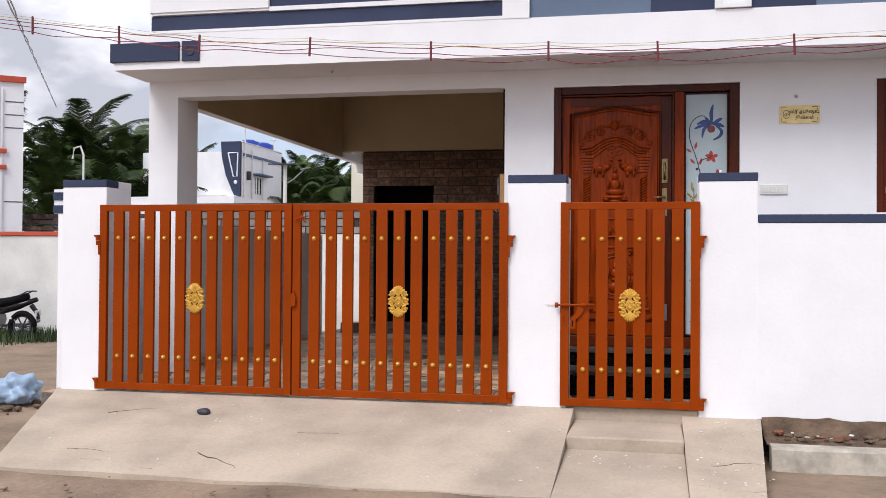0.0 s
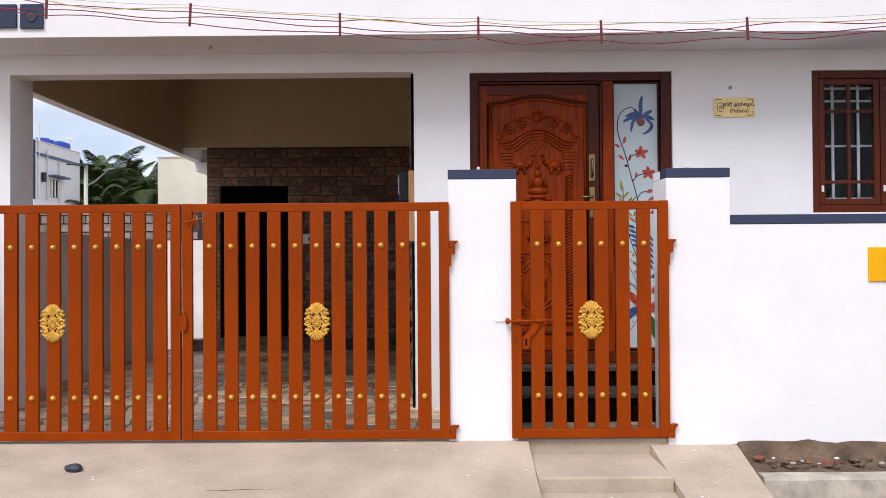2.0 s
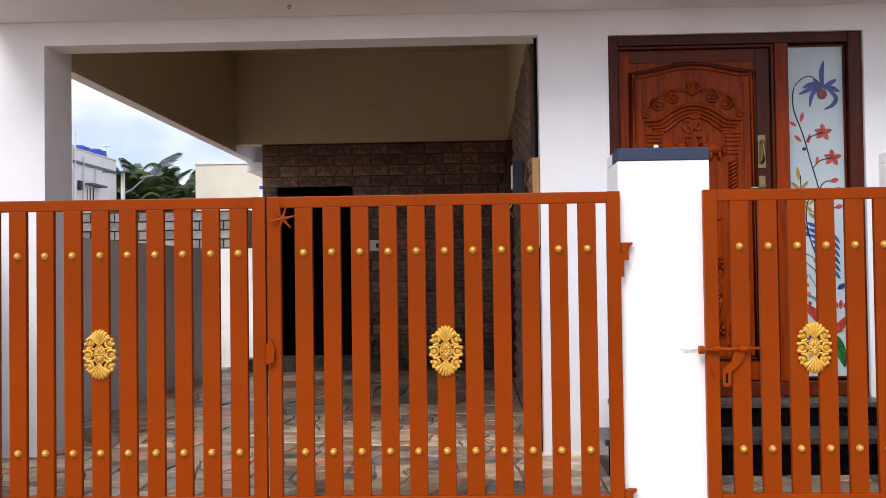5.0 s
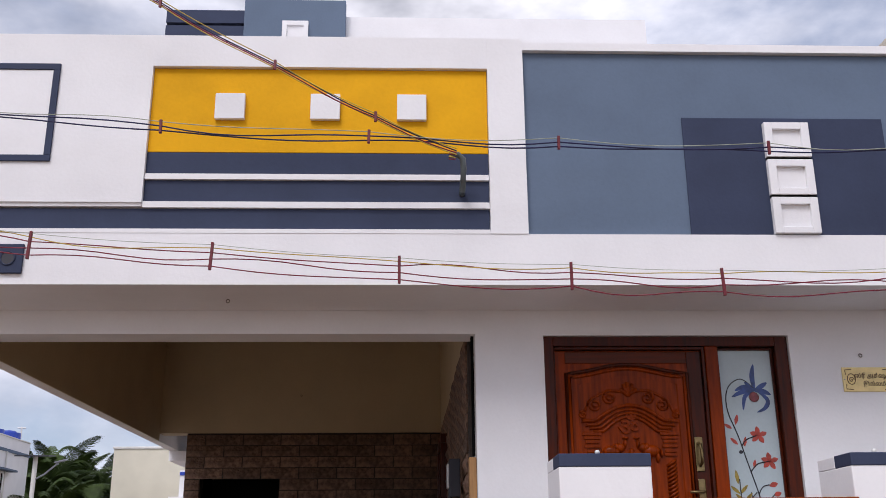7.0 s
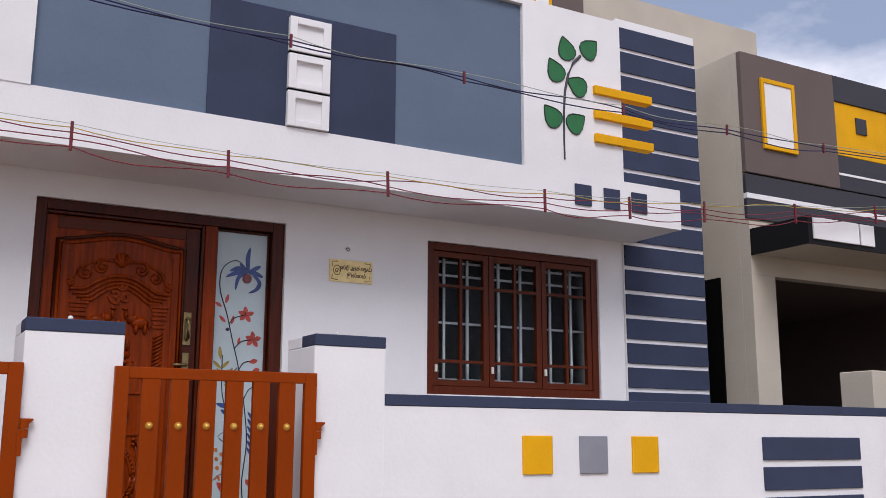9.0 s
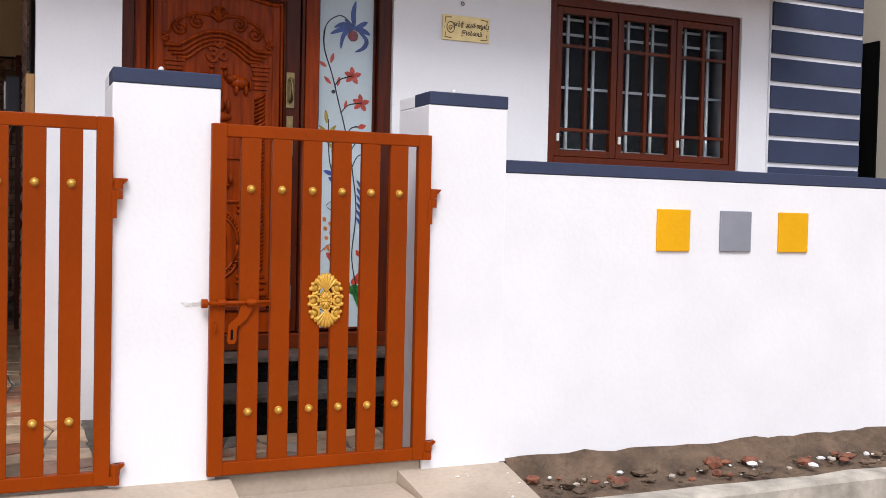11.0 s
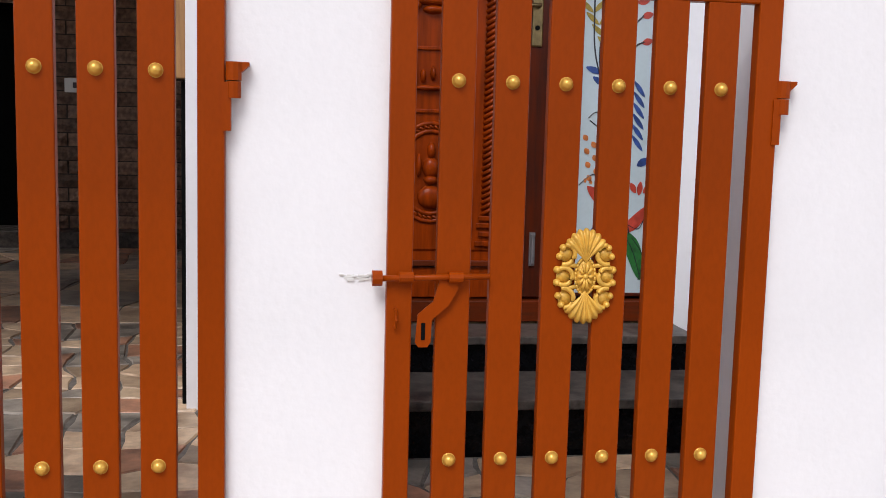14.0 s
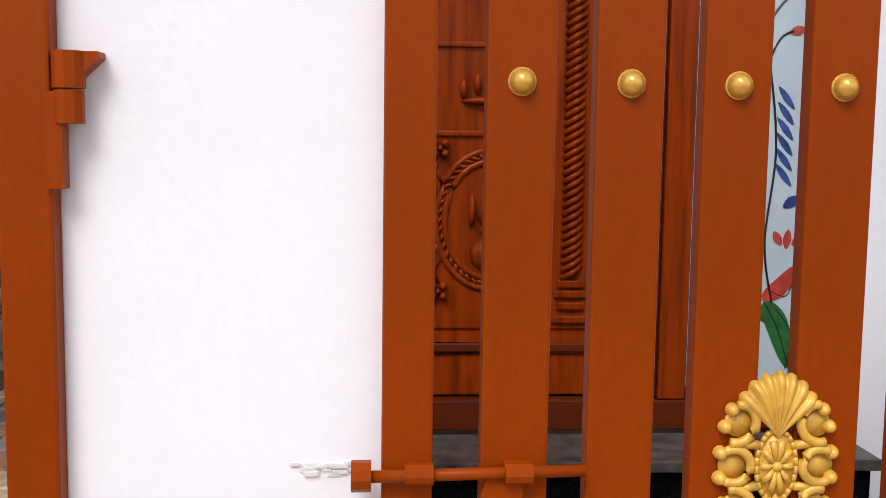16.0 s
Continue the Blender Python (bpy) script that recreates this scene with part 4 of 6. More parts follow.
red += [(0.80, 1.63, 0.050, 0.013, 0.5), (0.84, 1.64, 0.060, 0.013, -0.1), (0.89, 1.63, 0.050, 0.013, -0.7)]
painted("painted_small_bloom", PRED, on_glass(red))
swooshes("painted_lotus", PRED, [(((0.58, 1.745), (0.42, 1.67), (0.22, 1.605)), 0.030), (((0.66, 1.79), (0.80, 1.755), (0.95, 1.685)), 0.026)])
swooshes("painted_lotus_petal", PBLUE, [(((0.56, 1.75), (0.40, 1.78), (0.20, 1.87)), 0.030)])
swooshes("painted_leaf", PGRN, [(((0.68, 1.80), (0.80, 1.87), (0.90, 2.00)), 0.034), (((0.58, 1.75), (0.60, 1.81), (0.70, 1.86)), 0.018)])
painted("painted_sprig", PYEL, on_glass([(0.19, 0.83, 0.085, 0.012, 0.1)] + [(0.21 + 0.07 * i, 0.89 + 0.048 * i, 0.075, 0.011, k) for i in range(5) for k in (0.85, -0.75)]))
painted("painted_berry", PORG, on_glass([(0.20 + 0.09 * (i % 2) + 0.01 * i, 1.415 + 0.028 * i, 0.030, 0.012, 0.6) for i in range(8)] + [(0.44 + 0.10 * (i % 2) + 0.01 * i, 1.350 + 0.032 * i, 0.028, 0.011, 0.3) for i in range(6)]))
painted("painted_plume", PBLUE, on_glass([(0.48 + 0.025 * i, 1.125 + 0.038 * i, 0.070, 0.012, 1.15) for i in range(5)] + [(0.34, 1.135, 0.075, 0.014, 1.25), (0.38, 1.185, 0.065, 0.013, 1.0), (0.80, 1.515, 0.060, 0.017, -1.0)] + [(0.72, 1.16 + 0.045 * i, 0.085, 0.010, -2.5) for i in range(6)]))
painted("painted_outline", PBLK, [], [glass_line((0.20, 1.32), (0.30, 1.295), (0.45, 1.33)), glass_line((0.22, 1.33), (0.36, 1.37), (0.50, 1.42)), glass_line((0.40, 0.88), (0.48, 1.05), (0.58, 1.25), (0.60, 1.45)), glass_line((0.44, 1.38), (0.56, 1.46), (0.62, 1.58)), glass_line((0.32, 1.42), (0.44, 1.50), (0.54, 1.60)), glass_line((0.34, 1.55), (0.46, 1.58), (0.56, 1.64)),
    glass_line((0.12, 1.60), (0.28, 1.555), (0.46, 1.60), (0.59, 1.72)), glass_line((0.12, 1.95), (0.34, 1.92), (0.48, 1.85), (0.57, 1.77)), glass_line((0.68, 1.80), (0.80, 1.88), (0.90, 1.99)), glass_line((0.70, 1.76), (0.86, 1.78), (0.94, 1.70)), glass_line((0.78, 1.82), (0.92, 1.90), (0.88, 2.00))], 0.0022)
painted("painted_seed", PORG, on_glass([(0.20 + 0.07 * i, 1.590 + 0.006 * i * i, 0.020, 0.007, 0.4) for i in range(5)] + [(0.20 + 0.07 * i, 1.925 - 0.007 * i * i, 0.018, 0.007, 0.2) for i in range(5)]))

# granite steps up to the door
structure("step_door_upper", soften(boxes((-0.26, 1.35, 1.33, H - 0.002, 0.262, 0.293)), 0.004), GRANITE, "grey granite tread under the entrance door", "step")
structure("step_door_lower", soften(boxes((-0.36, 1.40, 0.93, 1.36, 0.116, 0.150)), 0.004), GRANITE, "grey granite tread before the entrance door", "step")
structure("riser_upper", boxes((-0.24, 1.33, 1.355, H - 0.004, 0.151, 0.261)), BLACK, "polished black granite riser", "step")
structure("riser_lower", boxes((-0.34, 1.38, 0.955, H - 0.004, -0.5, 0.115)), BLACK, "polished black granite riser", "step")

# ---- window ----
win = thing("window_1", "teak three-light casement window with inner grille, closed", "window", kind="structure", at=(WX0, H + 0.02, WZ0))
W, HT = WX1 - WX0, WZ1 - WZ0
FW = 0.06
part("window_frame", soften(boxes((0.002, FW, 0, 0.10, 0.002, HT - 0.002), (W - FW, W - 0.002, 0, 0.10, 0.002, HT - 0.002), (FW + 0.0005, W - FW - 0.0005, 0, 0.10, HT - FW, HT - 0.002), (FW + 0.0005, W - FW - 0.0005, 0, 0.10, 0.002, FW)), 0.003, 1), TEAKW, win)
lw = (W - 2 * FW) / 3
GLASS = bpy.data.materials.new("window_glass")
GLASS.use_nodes = True
gb = GLASS.node_tree.nodes["Principled BSDF"]
gb.inputs["Base Color"].default_value = (0.85, 0.9, 0.92, 1)
gb.inputs["Roughness"].default_value, gb.inputs["Transmission Weight"].default_value, gb.inputs["IOR"].default_value = 0.01, 1.0, 1.12
for i in range(3):
    x0 = FW + lw * i + 0.003
    x1 = x0 + lw - 0.006
    c = thing("casement", "", "")
    c.parent, c.location = win, (0, 0, 0)
    st = 0.045
    part("stile", rbox(x0, x0 + st, 0.008, 0.05, FW + 0.003, HT - FW - 0.003, 0.003), TEAKW, c)
    part("stile", rbox(x1 - st, x1, 0.008, 0.05, FW + 0.003, HT - FW - 0.003, 0.003), TEAKW, c)
    for z in (FW + 0.003, HT - FW - 0.003 - st):
        part("rail", rbox(x0 + st, x1 - st, 0.008, 0.05, z, z + st, 0.003), TEAKH, c)
    xm = (x0 + x1) / 2
    part("glazing_bar", rbox(xm - 0.012, xm + 0.012, 0.012, 0.045, FW + st, HT - FW - st, 0.003), TEAKW, c)
    za, zb = FW + st, HT - FW - st
    for z in (za + (zb - za) * 0.15, za + (zb - za) * 0.765):
        part("glazing_bar", rbox(x0 + st, x1 - st, 0.013, 0.044, z - 0.011, z + 0.011, 0.003), TEAKH, c)
    g = part("pane", boxes((x0 + st, x1 - st, 0.027, 0.031, za, zb)), GLASS, c)
    g.visible_shadow = False
    part("handle", rbox(x0 + 0.012, x0 + 0.03, -0.008, 0.0075, 0.16, 0.21, 0.003), PLASTIC, c)
gr = thing("window_grille", "white painted iron grille inside the window", "grille", at=(WX0, H + 0.125, WZ0))
GRILLE = material("grey_enamel_bar", (0.60, 0.61, 0.62), 0.45, var=0.1, scale=20)
for i in range(6):
    x = FW + lw * (0.31 + 0.42 * (i % 2) + i // 2)
    part("upright", boxes((x - 0.009, x + 0.009, 0, 0.014, 0.01, HT - 0.01)), GRILLE, gr)
for z in (0.115, 0.53, 0.885, 0.985):
    part("crossbar", boxes((0.0, W, 0.0145, 0.024, z - 0.008, z + 0.008)), GRILLE, gr)
# sheet set back in the room, its darkness put into the colour
structure("window_dark_sheet", boxes((WX0 - 0.1, WX1 + 0.1, H + 0.5, H + 0.52, 1.2, 2.6)), material("dark_room_sheet", (0.018, 0.02, 0.026), 0.8, var=0.2, scale=4), "flat near-black sheet standing in for the dark room behind the grille", "curtain")

# name plate, switch plate, ring hooks
npl = thing("name_plate", "brass name plate with dark lettering, screwed to wall", "name plate", at=(1.668, H, 2.190))
part("plate", rbox(0, 0.322, -0.008, 0.0, 0, 0.155, 0.002), PLATE, npl)
INK = material("engraved_ink", (0.10, 0.045, 0.01), 0.5)


def lettering(text, x, z, size, parent, y=-0.0085):
    cu = bpy.data.curves.new("lettering", "FONT")
    cu.body, cu.size, cu.extrude, cu.align_x = text, size, 0.0006, "CENTER"
    cu.offset = 0.0012
    ob = new("lettering", cu)
    ob.parent = parent
    ob.rotation_euler = (radians(90), 0, 0)
    ob.location = (x, y, z)
    ob.data.materials.append(INK)
    return ob


lettering("\u0bb8\u0bcd\u0bb0\u0bc0 \u0b85\u0b95\u0bcd\u0bb7\u0baf", 0.195, 0.088, 0.038, npl)
lettering("\u0b87\u0bb2\u0bcd\u0bb2\u0bae\u0bcd", 0.20, 0.038, 0.036, npl)
bm = bmesh.new()
tube(bm, [(0.055 + 0.026 * math.cos(a), -0.009, 0.08 + 0.034 * math.sin(a)) for a in (2 * math.pi * i / 16 for i in range(17))], 0.003, 5)
tube(bm, [(x, -0.009, z) for x, z in spiral(0.055, 0.075, 0.018, 1.3, 1)], 0.003, 5)
part("emblem", bm, INK, npl)
for sx, sz in ((1, 1), (1, -1), (-1, 1), (-1, -1)):
    x, z = 0.161 + sx * 0.140, 0.0775 + sz * 0.06
    bm = bmesh.new()
    tube(bm, [(x, -0.009, z - sz * 0.03), (x + sx * 0.004, -0.009, z), (x - sx * 0.04, -0.009, z + sz * 0.004)], 0.003, 5)
    part("corner_scroll", bm, INK, npl)
for x in (0.012, 0.31):
    bm = bmesh.new()
    dome(bm, x, -0.0075, 0.0775, 0.005, 0.003, 8, 2)
    part("screw", bm, STEEL, npl)
sw = thing("switch_plate", "white plastic switch plate on the wall", "switch", at=(1.515, H, 1.60))
part("plate", rbox(0, 0.22, -0.012, 0, 0, 0.085, 0.004), PLASTIC, sw)
for i in range(3):
    part("rocker", rbox(0.02 + 0.062 * i, 0.07 + 0.062 * i, -0.016, -0.0125, 0.018, 0.068, 0.002), PLASTIC, sw)


def hook(x, y, z, label="rusty iron ring hook in the plaster"):
    bm = bmesh.new()
    tube(bm, [(0.014 * math.cos(a), -0.012 + 0.006 * math.sin(a), 0.02 * math.sin(a)) for a in (2 * math.pi * i / 12 for i in range(13))], 0.004, 5)
    tube(bm, [(0, 0.0, 0.02), (0, -0.012, 0.02)], 0.004, 5)
    o = part("ring_hook", bm, material("rust", (0.09, 0.05, 0.035), 0.8, var=0.2))
    o.location, o.scale = (x, y, z), (0.7, 1, 0.6)
    return tagged(o, label, "hook", "ring hooks")


hook(1.80, H, 2.42)
hook(-2.165, 1.33, SB - 0.012)
hook(-2.34, BACK - 0.031, 3.105)

# ---- overhead wires ----
def bundle(name, label, ties, y, wires, tie_h, wob, ends):
    """Wires held by spacers. ties: places of the spacers in x and z; wires: material, radius, height on the spacer from -1 to 1."""
    t = thing(name, label, "overhead wire", at=(ties[0][0], y, ties[0][1]))
    ox, oz = ties[0]
    nodes = [ends[0]] + list(ties) + [ends[1]]
    rnd = random.Random(7)
    for mat, r, h in wires:
        pts = []
        for (xa, za), (xb, zb) in zip(nodes, nodes[1:]):
            p1, p2 = rnd.uniform(-1, 1), rnd.uniform(-1, 1)
            for k in range(8):
                f = k / 8
                dz = wob * (p1 * math.sin(math.pi * f) + 0.7 * p2 * math.sin(2 * math.pi * f)) if r > 0.0023 else 0
                pts.append((xa + (xb - xa) * f - ox, 0.4 * dz, za + (zb - za) * f + h * tie_h / 2 - oz + dz - 0.012 * math.sin(math.pi * f)))
        pts.append((nodes[-1][0] - ox, 0, nodes[-1][1] + h * tie_h / 2 - oz))
        bm = bmesh.new()
        tube(bm, pts, r, 5)
        part("wire", bm, mat, t)
    me = mesh_of("spacer", soften(boxes((-0.008, 0.008, -0.008, 0.008, -tie_h / 2 - 0.012, tie_h / 2 + 0.012)), 0.002, 1), TIE)
    for x, z in ties:
        s = new("spacer", me)
        s.parent, s.location = t, (x - ox, 0, z - oz)
        s.rotation_euler = (0, rnd.uniform(-0.05, 0.05), 0)
    return t


bundle("service_wires", "red and yellow service wires with crimson spacers", [(-4.74, 3.083), (-3.898, 2.963), (-3.146, 2.856), (-2.155, 2.795), (-1.125, 2.72), (-0.175, 2.685), (0.668, 2.653), (1.668, 2.667), (2.837, 2.706), (3.564, 2.742), (4.273, 2.795), (5.242, 2.895), (6.21, 2.997)], 0.7,
       [(WIREG, 0.0018, 1.0), (WIREY, 0.0030, 0.7), (WIRER, 0.0036, 0.3), (WIRER, 0.0036, -0.25), (WIRER, 0.0036, -0.85)], 0.135, 0.028, ((-14.0, 4.6), (16.0, 4.3)))
bundle("upper_wires", "dark blue upper wires with small crimson spacers", [(-3.7, 3.66), (-2.49, 3.57), (-1.303, 3.516), (-0.211, 3.485), (1.013, 3.462), (2.21, 3.456), (3.537, 3.465), (4.548, 3.473), (5.627, 3.49)], 0.7,
       [(WIREG, 0.0026, 1.0), (WIREB, 0.0046, 0.1), (WIREB, 0.0046, -0.8)], 0.06, 0.03, ((-14.0, 4.9), (16.0, 4.0)))
bundle("feeder_wires", "yellow and red feeder wires running to the pipe", [(-4.4, 5.43), (-2.555, 4.375), (-1.858, 3.969), (-1.266, 3.641)], 0.7,
       [(WIREY, 0.0032, 1.0), (WIREB, 0.0042, 0.2), (WIRER, 0.0042, -0.4), (WIREY, 0.0035, -0.9)], 0.04, 0.01, ((-12.0, 9.6), (-0.80, 3.425)))
t = thing("service_pipe", "grey plastic service pipe bent on the parapet", "pipe", at=(-0.755, S, 3.29))
bm = bmesh.new()
tube(bm, [(0, 0.04, 0.0), (0, -0.06, 0.005), (0, -0.10, 0.03), (0.004, -0.12, 0.10), (0.0, -0.13, 0.16), (-0.03, -0.14, 0.185), (-0.07, -0.15, 0.18)], 0.019, 10)
part("pipe", bm, PVC, t, smooth=True)
for i in range(5):
    bm = bmesh.new()
    tube(bm, [(-0.06, -0.15, 0.18), (-0.085, -0.2 - 0.02 * (i % 2), 0.165 - 0.008 * i), (-0.05, -0.27, 0.14 - 0.01 * i)], 0.004, 5)
    part("wire_tail", bm, (WIREY, WIRER, WIREB)[i % 3], t)
# twisted cable across the sky
t = thing("twisted_cable", "thin grey twisted cable hanging across the sky", "overhead wire", at=(-4.0, -0.7, 2.9))
for ph in (0.0, math.pi):
    pts = []
    for i in range(121):
        f = i / 120
        d = 8.2 + 24 * f
        az = radians(-35.88 + 2.43 * f ** 0.62)
        el = 0.239 - 0.0965 * f ** 0.62
        a = f * 34 + ph
        pts.append((0.639 + d * math.sin(az) + 0.012 * math.cos(a) + 4.0, -7.07 + d * math.cos(az) + 0.7, 1.025 + d * el + 0.014 * math.sin(a) - 2.9))
    bm = bmesh.new()
    tube(bm, pts, 0.007, 4)
    part("strand", bm, STEEL, t)

# ---- carport clutter ----
def plate(x, y, z, w, h, face, label):
    t = thing("switch_plate", label, "switch", at=(x, y, z))
    part("plate", rbox(0, w, -0.012, 0, 0, h, 0.004), PLASTIC, t)
    part("rocker", rbox(w * 0.25, w * 0.5, -0.016, -0.0125, h * 0.3, h * 0.7, 0.002), PLASTIC, t)
    part("socket", rbox(w * 0.58, w * 0.85, -0.015, -0.0125, h * 0.3, h * 0.7, 0.002), DARKP, t)
    return t


plate(-2.36, BACK - 0.036, 1.36, 0.13, 0.13, 0, "white plastic socket plate on stone cladding")
tagged(part("timber_plank", rbox(-0.70, -0.655, 1.63, 1.72, 1.25, 1.80, 0.004), FRESHWOOD), "raw timber batten fixed to the opening jamb", "plank")
t = thing("meter_box", "black meter box with loose wires on cladding", "meter box", at=(-0.725, 2.20, 1.60))
part("box", rbox(-0.075, 0.0, 0.0, 0.26, 0.0, 0.25, 0.008), DARKP, t)
part("box_cover", rbox(-0.088, -0.076, 0.03, 0.15, 0.06, 0.22, 0.004), PLASTIC, t)
part("seal_plate", rbox(-0.086, -0.076, 0.17, 0.23, 0.12, 0.22, 0.003), STEEL, t)
for i in range(5):
    bm = bmesh.new()
    tube(bm, [(-0.06, 0.03 + 0.045 * i, 0.0), (-0.11, 0.02 + 0.05 * i, -0.07 - 0.02 * (i % 2)), (-0.08, 0.06 + 0.04 * i, -0.13), (-0.05, 0.05 + 0.04 * i, -0.02)], 0.006, 5)
    part("wire", bm, (DARKP, IRON, WIRER)[i % 3], t)
sd = thing("door_2", "dark teak side door of the carport, closed", "door", kind="structure", at=(-0.73, 5.15, FLOOR + 0.10))
part("jamb", rbox(-0.03, 0.04, 0.0, 0.09, 0.0, 2.25, 0.004), TEAKD, sd)
part("jamb", rbox(-0.03, 0.04, 1.0, 1.09, 0.0, 2.25, 0.004), TEAKD, sd)
part("head", rbox(-0.03, 0.04, 0.0, 1.09, 2.252, 2.34, 0.004), TEAKD, sd)
part("door_leaf", rbox(-0.008, 0.04, 0.092, 0.998, 0.0, 2.248, 0.004), TEAKD, sd)
bm = bmesh.new()
tube(bm, [(-0.668, 1.68, FLOOR), (-0.668, 1.68, 1.24)], 0.010, 8)
tube(bm, [(-0.668, 1.68, 1.81), (-0.668, 1.68, OPZ)], 0.010, 8)
tagged(part("conduit_pipe", bm, DARK), "dark conduit pipe beside the opening", "pipe")
t = thing("side_gate_bolt", "white painted bolt rod on the boundary wall", "bolt", at=(-4.17, 1.95, 0.2))
bm = bmesh.new()
tube(bm, [(0.02, 0, 0.0), (0.02, 0, 0.85)], 0.012, 8)
part("rod", bm, IRON, t)
for z in (0.1, 0.4, 0.75):
    part("keeper", boxes((0.0, 0.035, -0.02, 0.02, z, z + 0.03)), IRON, t)
# chipped plaster by the bolt socket
bm = bmesh.new()
rnd = random.Random(3)
for i in range(26):
    x, z = -0.118 + 0.085 * rnd.random(), 0.712 + 0.010 * rnd.uniform(-1, 1) * (0.3 + i / 40)
    s = 0.002 + 0.004 * rnd.random()
    box(bm, x - 1.6 * s, x + 1.6 * s, PF - 0.001 - 0.003 * rnd.random(), PF + 0.002, z - 0.5 * s, z + 0.5 * s)
tagged(part("chipped_plaster", bm, OFFWHITE), "rough chipped plaster round the bolt hole", "plaster chip")
for x in (-0.20, 1.10):
    bm = bmesh.new()
    bmesh.ops.create_uvsphere(bm, u_segments=10, v_segments=6, radius=0.012)
    o = part("lamp_bolt", bm, PLASTIC)
    o.location = (x, 0.10, 1.662)
    tagged(o, "small white bolt head on the pillar cap", "bolt", "pillar cap bolts")

# ---- trench, kerb and rubble beside the lane ----
def trench():
    bm = bmesh.new()
    nx, ny = 60, 10
    g = []
    for j in range(ny + 1):
        row = []
        for i in range(nx + 1):
            x, y = 1.372 + 5.2 * i / nx, 0.032 - 0.36 * j / ny
            f = j / ny
            z = -0.035 - 0.10 * min(1.0, f * 3.2) - 0.03 * f + 0.035 * noise.noise((x * 4, y * 9, 0)) * (0.4 + f) + 0.015 * noise.noise((x * 14, y * 14, 4))
            row.append(bm.verts.new((x, y, z)))
        g.append(row)
    for a, b in zip(g, g[1:]):
        for i in range(nx):
            bm.faces.new((a[i], a[i + 1], b[i + 1], b[i]))
    return bm


structure("ground_trench", trench(), MUD, "dark dug soil along the foot of the wall", "ground")


def kerb(x0, x1, n=24):
    bm = bmesh.new()
    rows = []
    for i in range(n + 1):
        x = x0 + (x1 - x0) * i / n
        w = [0.012 * noise.noise((x * 3, k * 5.0, 2)) for k in range(4)]
        rows.append([bm.verts.new(p) for p in ((x, -0.46 + w[0], -0.36), (x, -0.45 + w[1], -0.165 + w[2]), (x, -0.435 + w[1], -0.15 + w[2]), (x, -0.33, -0.145 + w[3]), (x, -0.315, -0.16), (x, -0.31, -0.36))])
    for a, b in zip(rows, rows[1:]):
        for k in range(5):
            bm.faces.new((a[k], b[k], b[k + 1], a[k + 1]))
    bm.faces.new(rows[0])
    bm.faces.new(rows[-1][::-1])
    return bm


structure("kerb", kerb(1.385, 6.6), CURB, "rough whitewashed concrete drain kerb", "kerb")
structure("kerb_cross", boxes((5.05, 5.2, -0.305, 0.02, -0.36, -0.10)), CURB, "short concrete cross kerb of the drain", "kerb")


def rubble(n, area, size, seed, mat, name, label, lift):
    rnd = random.Random(seed)
    bm = bmesh.new()
    for _ in range(n):
        x, y = rnd.uniform(area[0], area[1]), rnd.uniform(area[2], area[3])
        s = size * (0.4 + rnd.random() ** 2 * 1.6)
        ret = bmesh.ops.create_icosphere(bm, subdivisions=1, radius=s)
        q = Euler((rnd.random() * 6, rnd.random() * 6, rnd.random() * 6)).to_matrix()
        sc = Vector((1, rnd.uniform(0.5, 1), rnd.uniform(0.3, 0.7)))
        for v in ret["verts"]:
            c = q @ v.co
            v.co = Vector((c.x * sc.x * rnd.uniform(0.75, 1.2), c.y * sc.y, c.z * sc.z)) + Vector((x, y, lift(x, y) + 0.2 * s))
    return tagged(part(name, bm, mat), label, "rubble", kind="stuff")


def ramp_z(x, y):
    return -0.012 + (0.06 - y) * (-0.263 / 1.68)


rubble(150, (1.4, 6.4, -0.28, 0.0), 0.024, 1, MUD, "trench_rubble", "clods and stones in the trench", lambda x, y: -0.135)
rubble(70, (1.4, 6.4, -0.28, 0.0), 0.011, 2, CURB, "plaster_chips", "pale plaster chips in the trench", lambda x, y: -0.128)
BRICKR = material("broken_red_brick", (0.30, 0.11, 0.06), 0.9, var=0.3, scale=14, bump=0.8)
rubble(46, (1.42, 6.4, -0.29, -0.06), 0.030, 11, BRICKR, "brick_fragments", "broken red brick pieces in the trench", lambda x, y: -0.125)
rubble(26, (1.42, 6.4, -0.29, -0.02), 0.020, 12, OFFWHITE, "plaster_lumps", "pale plaster lumps in the trench", lambda x, y: -0.118)
rubble(90, (-3.6, 1.6, -2.3, -1.62), 0.009, 13, SOIL, "ramp_foot_gravel", "gravel and crumbs at the foot of the ramp", lambda x, y: ground_height(x, y) - 0.012)
rubble(50, (0.12, 0.82, -0.98, -0.66), 0.006, 14, OFFWHITE, "step_crumbs", "pale crumbs and sand on the step", lambda x, y: -0.188 + (y + 0.641) * 0.087)
rubble(70, (-3.4, 0.05, -1.5, -0.05), 0.006, 4, OFFWHITE, "ramp_crumbs", "small pale crumbs on the ramp", ramp_z)
rubble(60, (0.88, 1.34, -1.7, -0.05), 0.006, 5, OFFWHITE, "side_ramp_crumbs", "small pale crumbs on the side ramp", lambda x, y: -0.045 + (0.06 - y) * (-0.255 / 2.01))
rubble(160, (-5.5, 6.0, -4.5, -1.7), 0.014, 6, SOIL, "lane_stones", "small stones on the dusty lane", lambda x, y: ground_height(x, y) - 0.015)
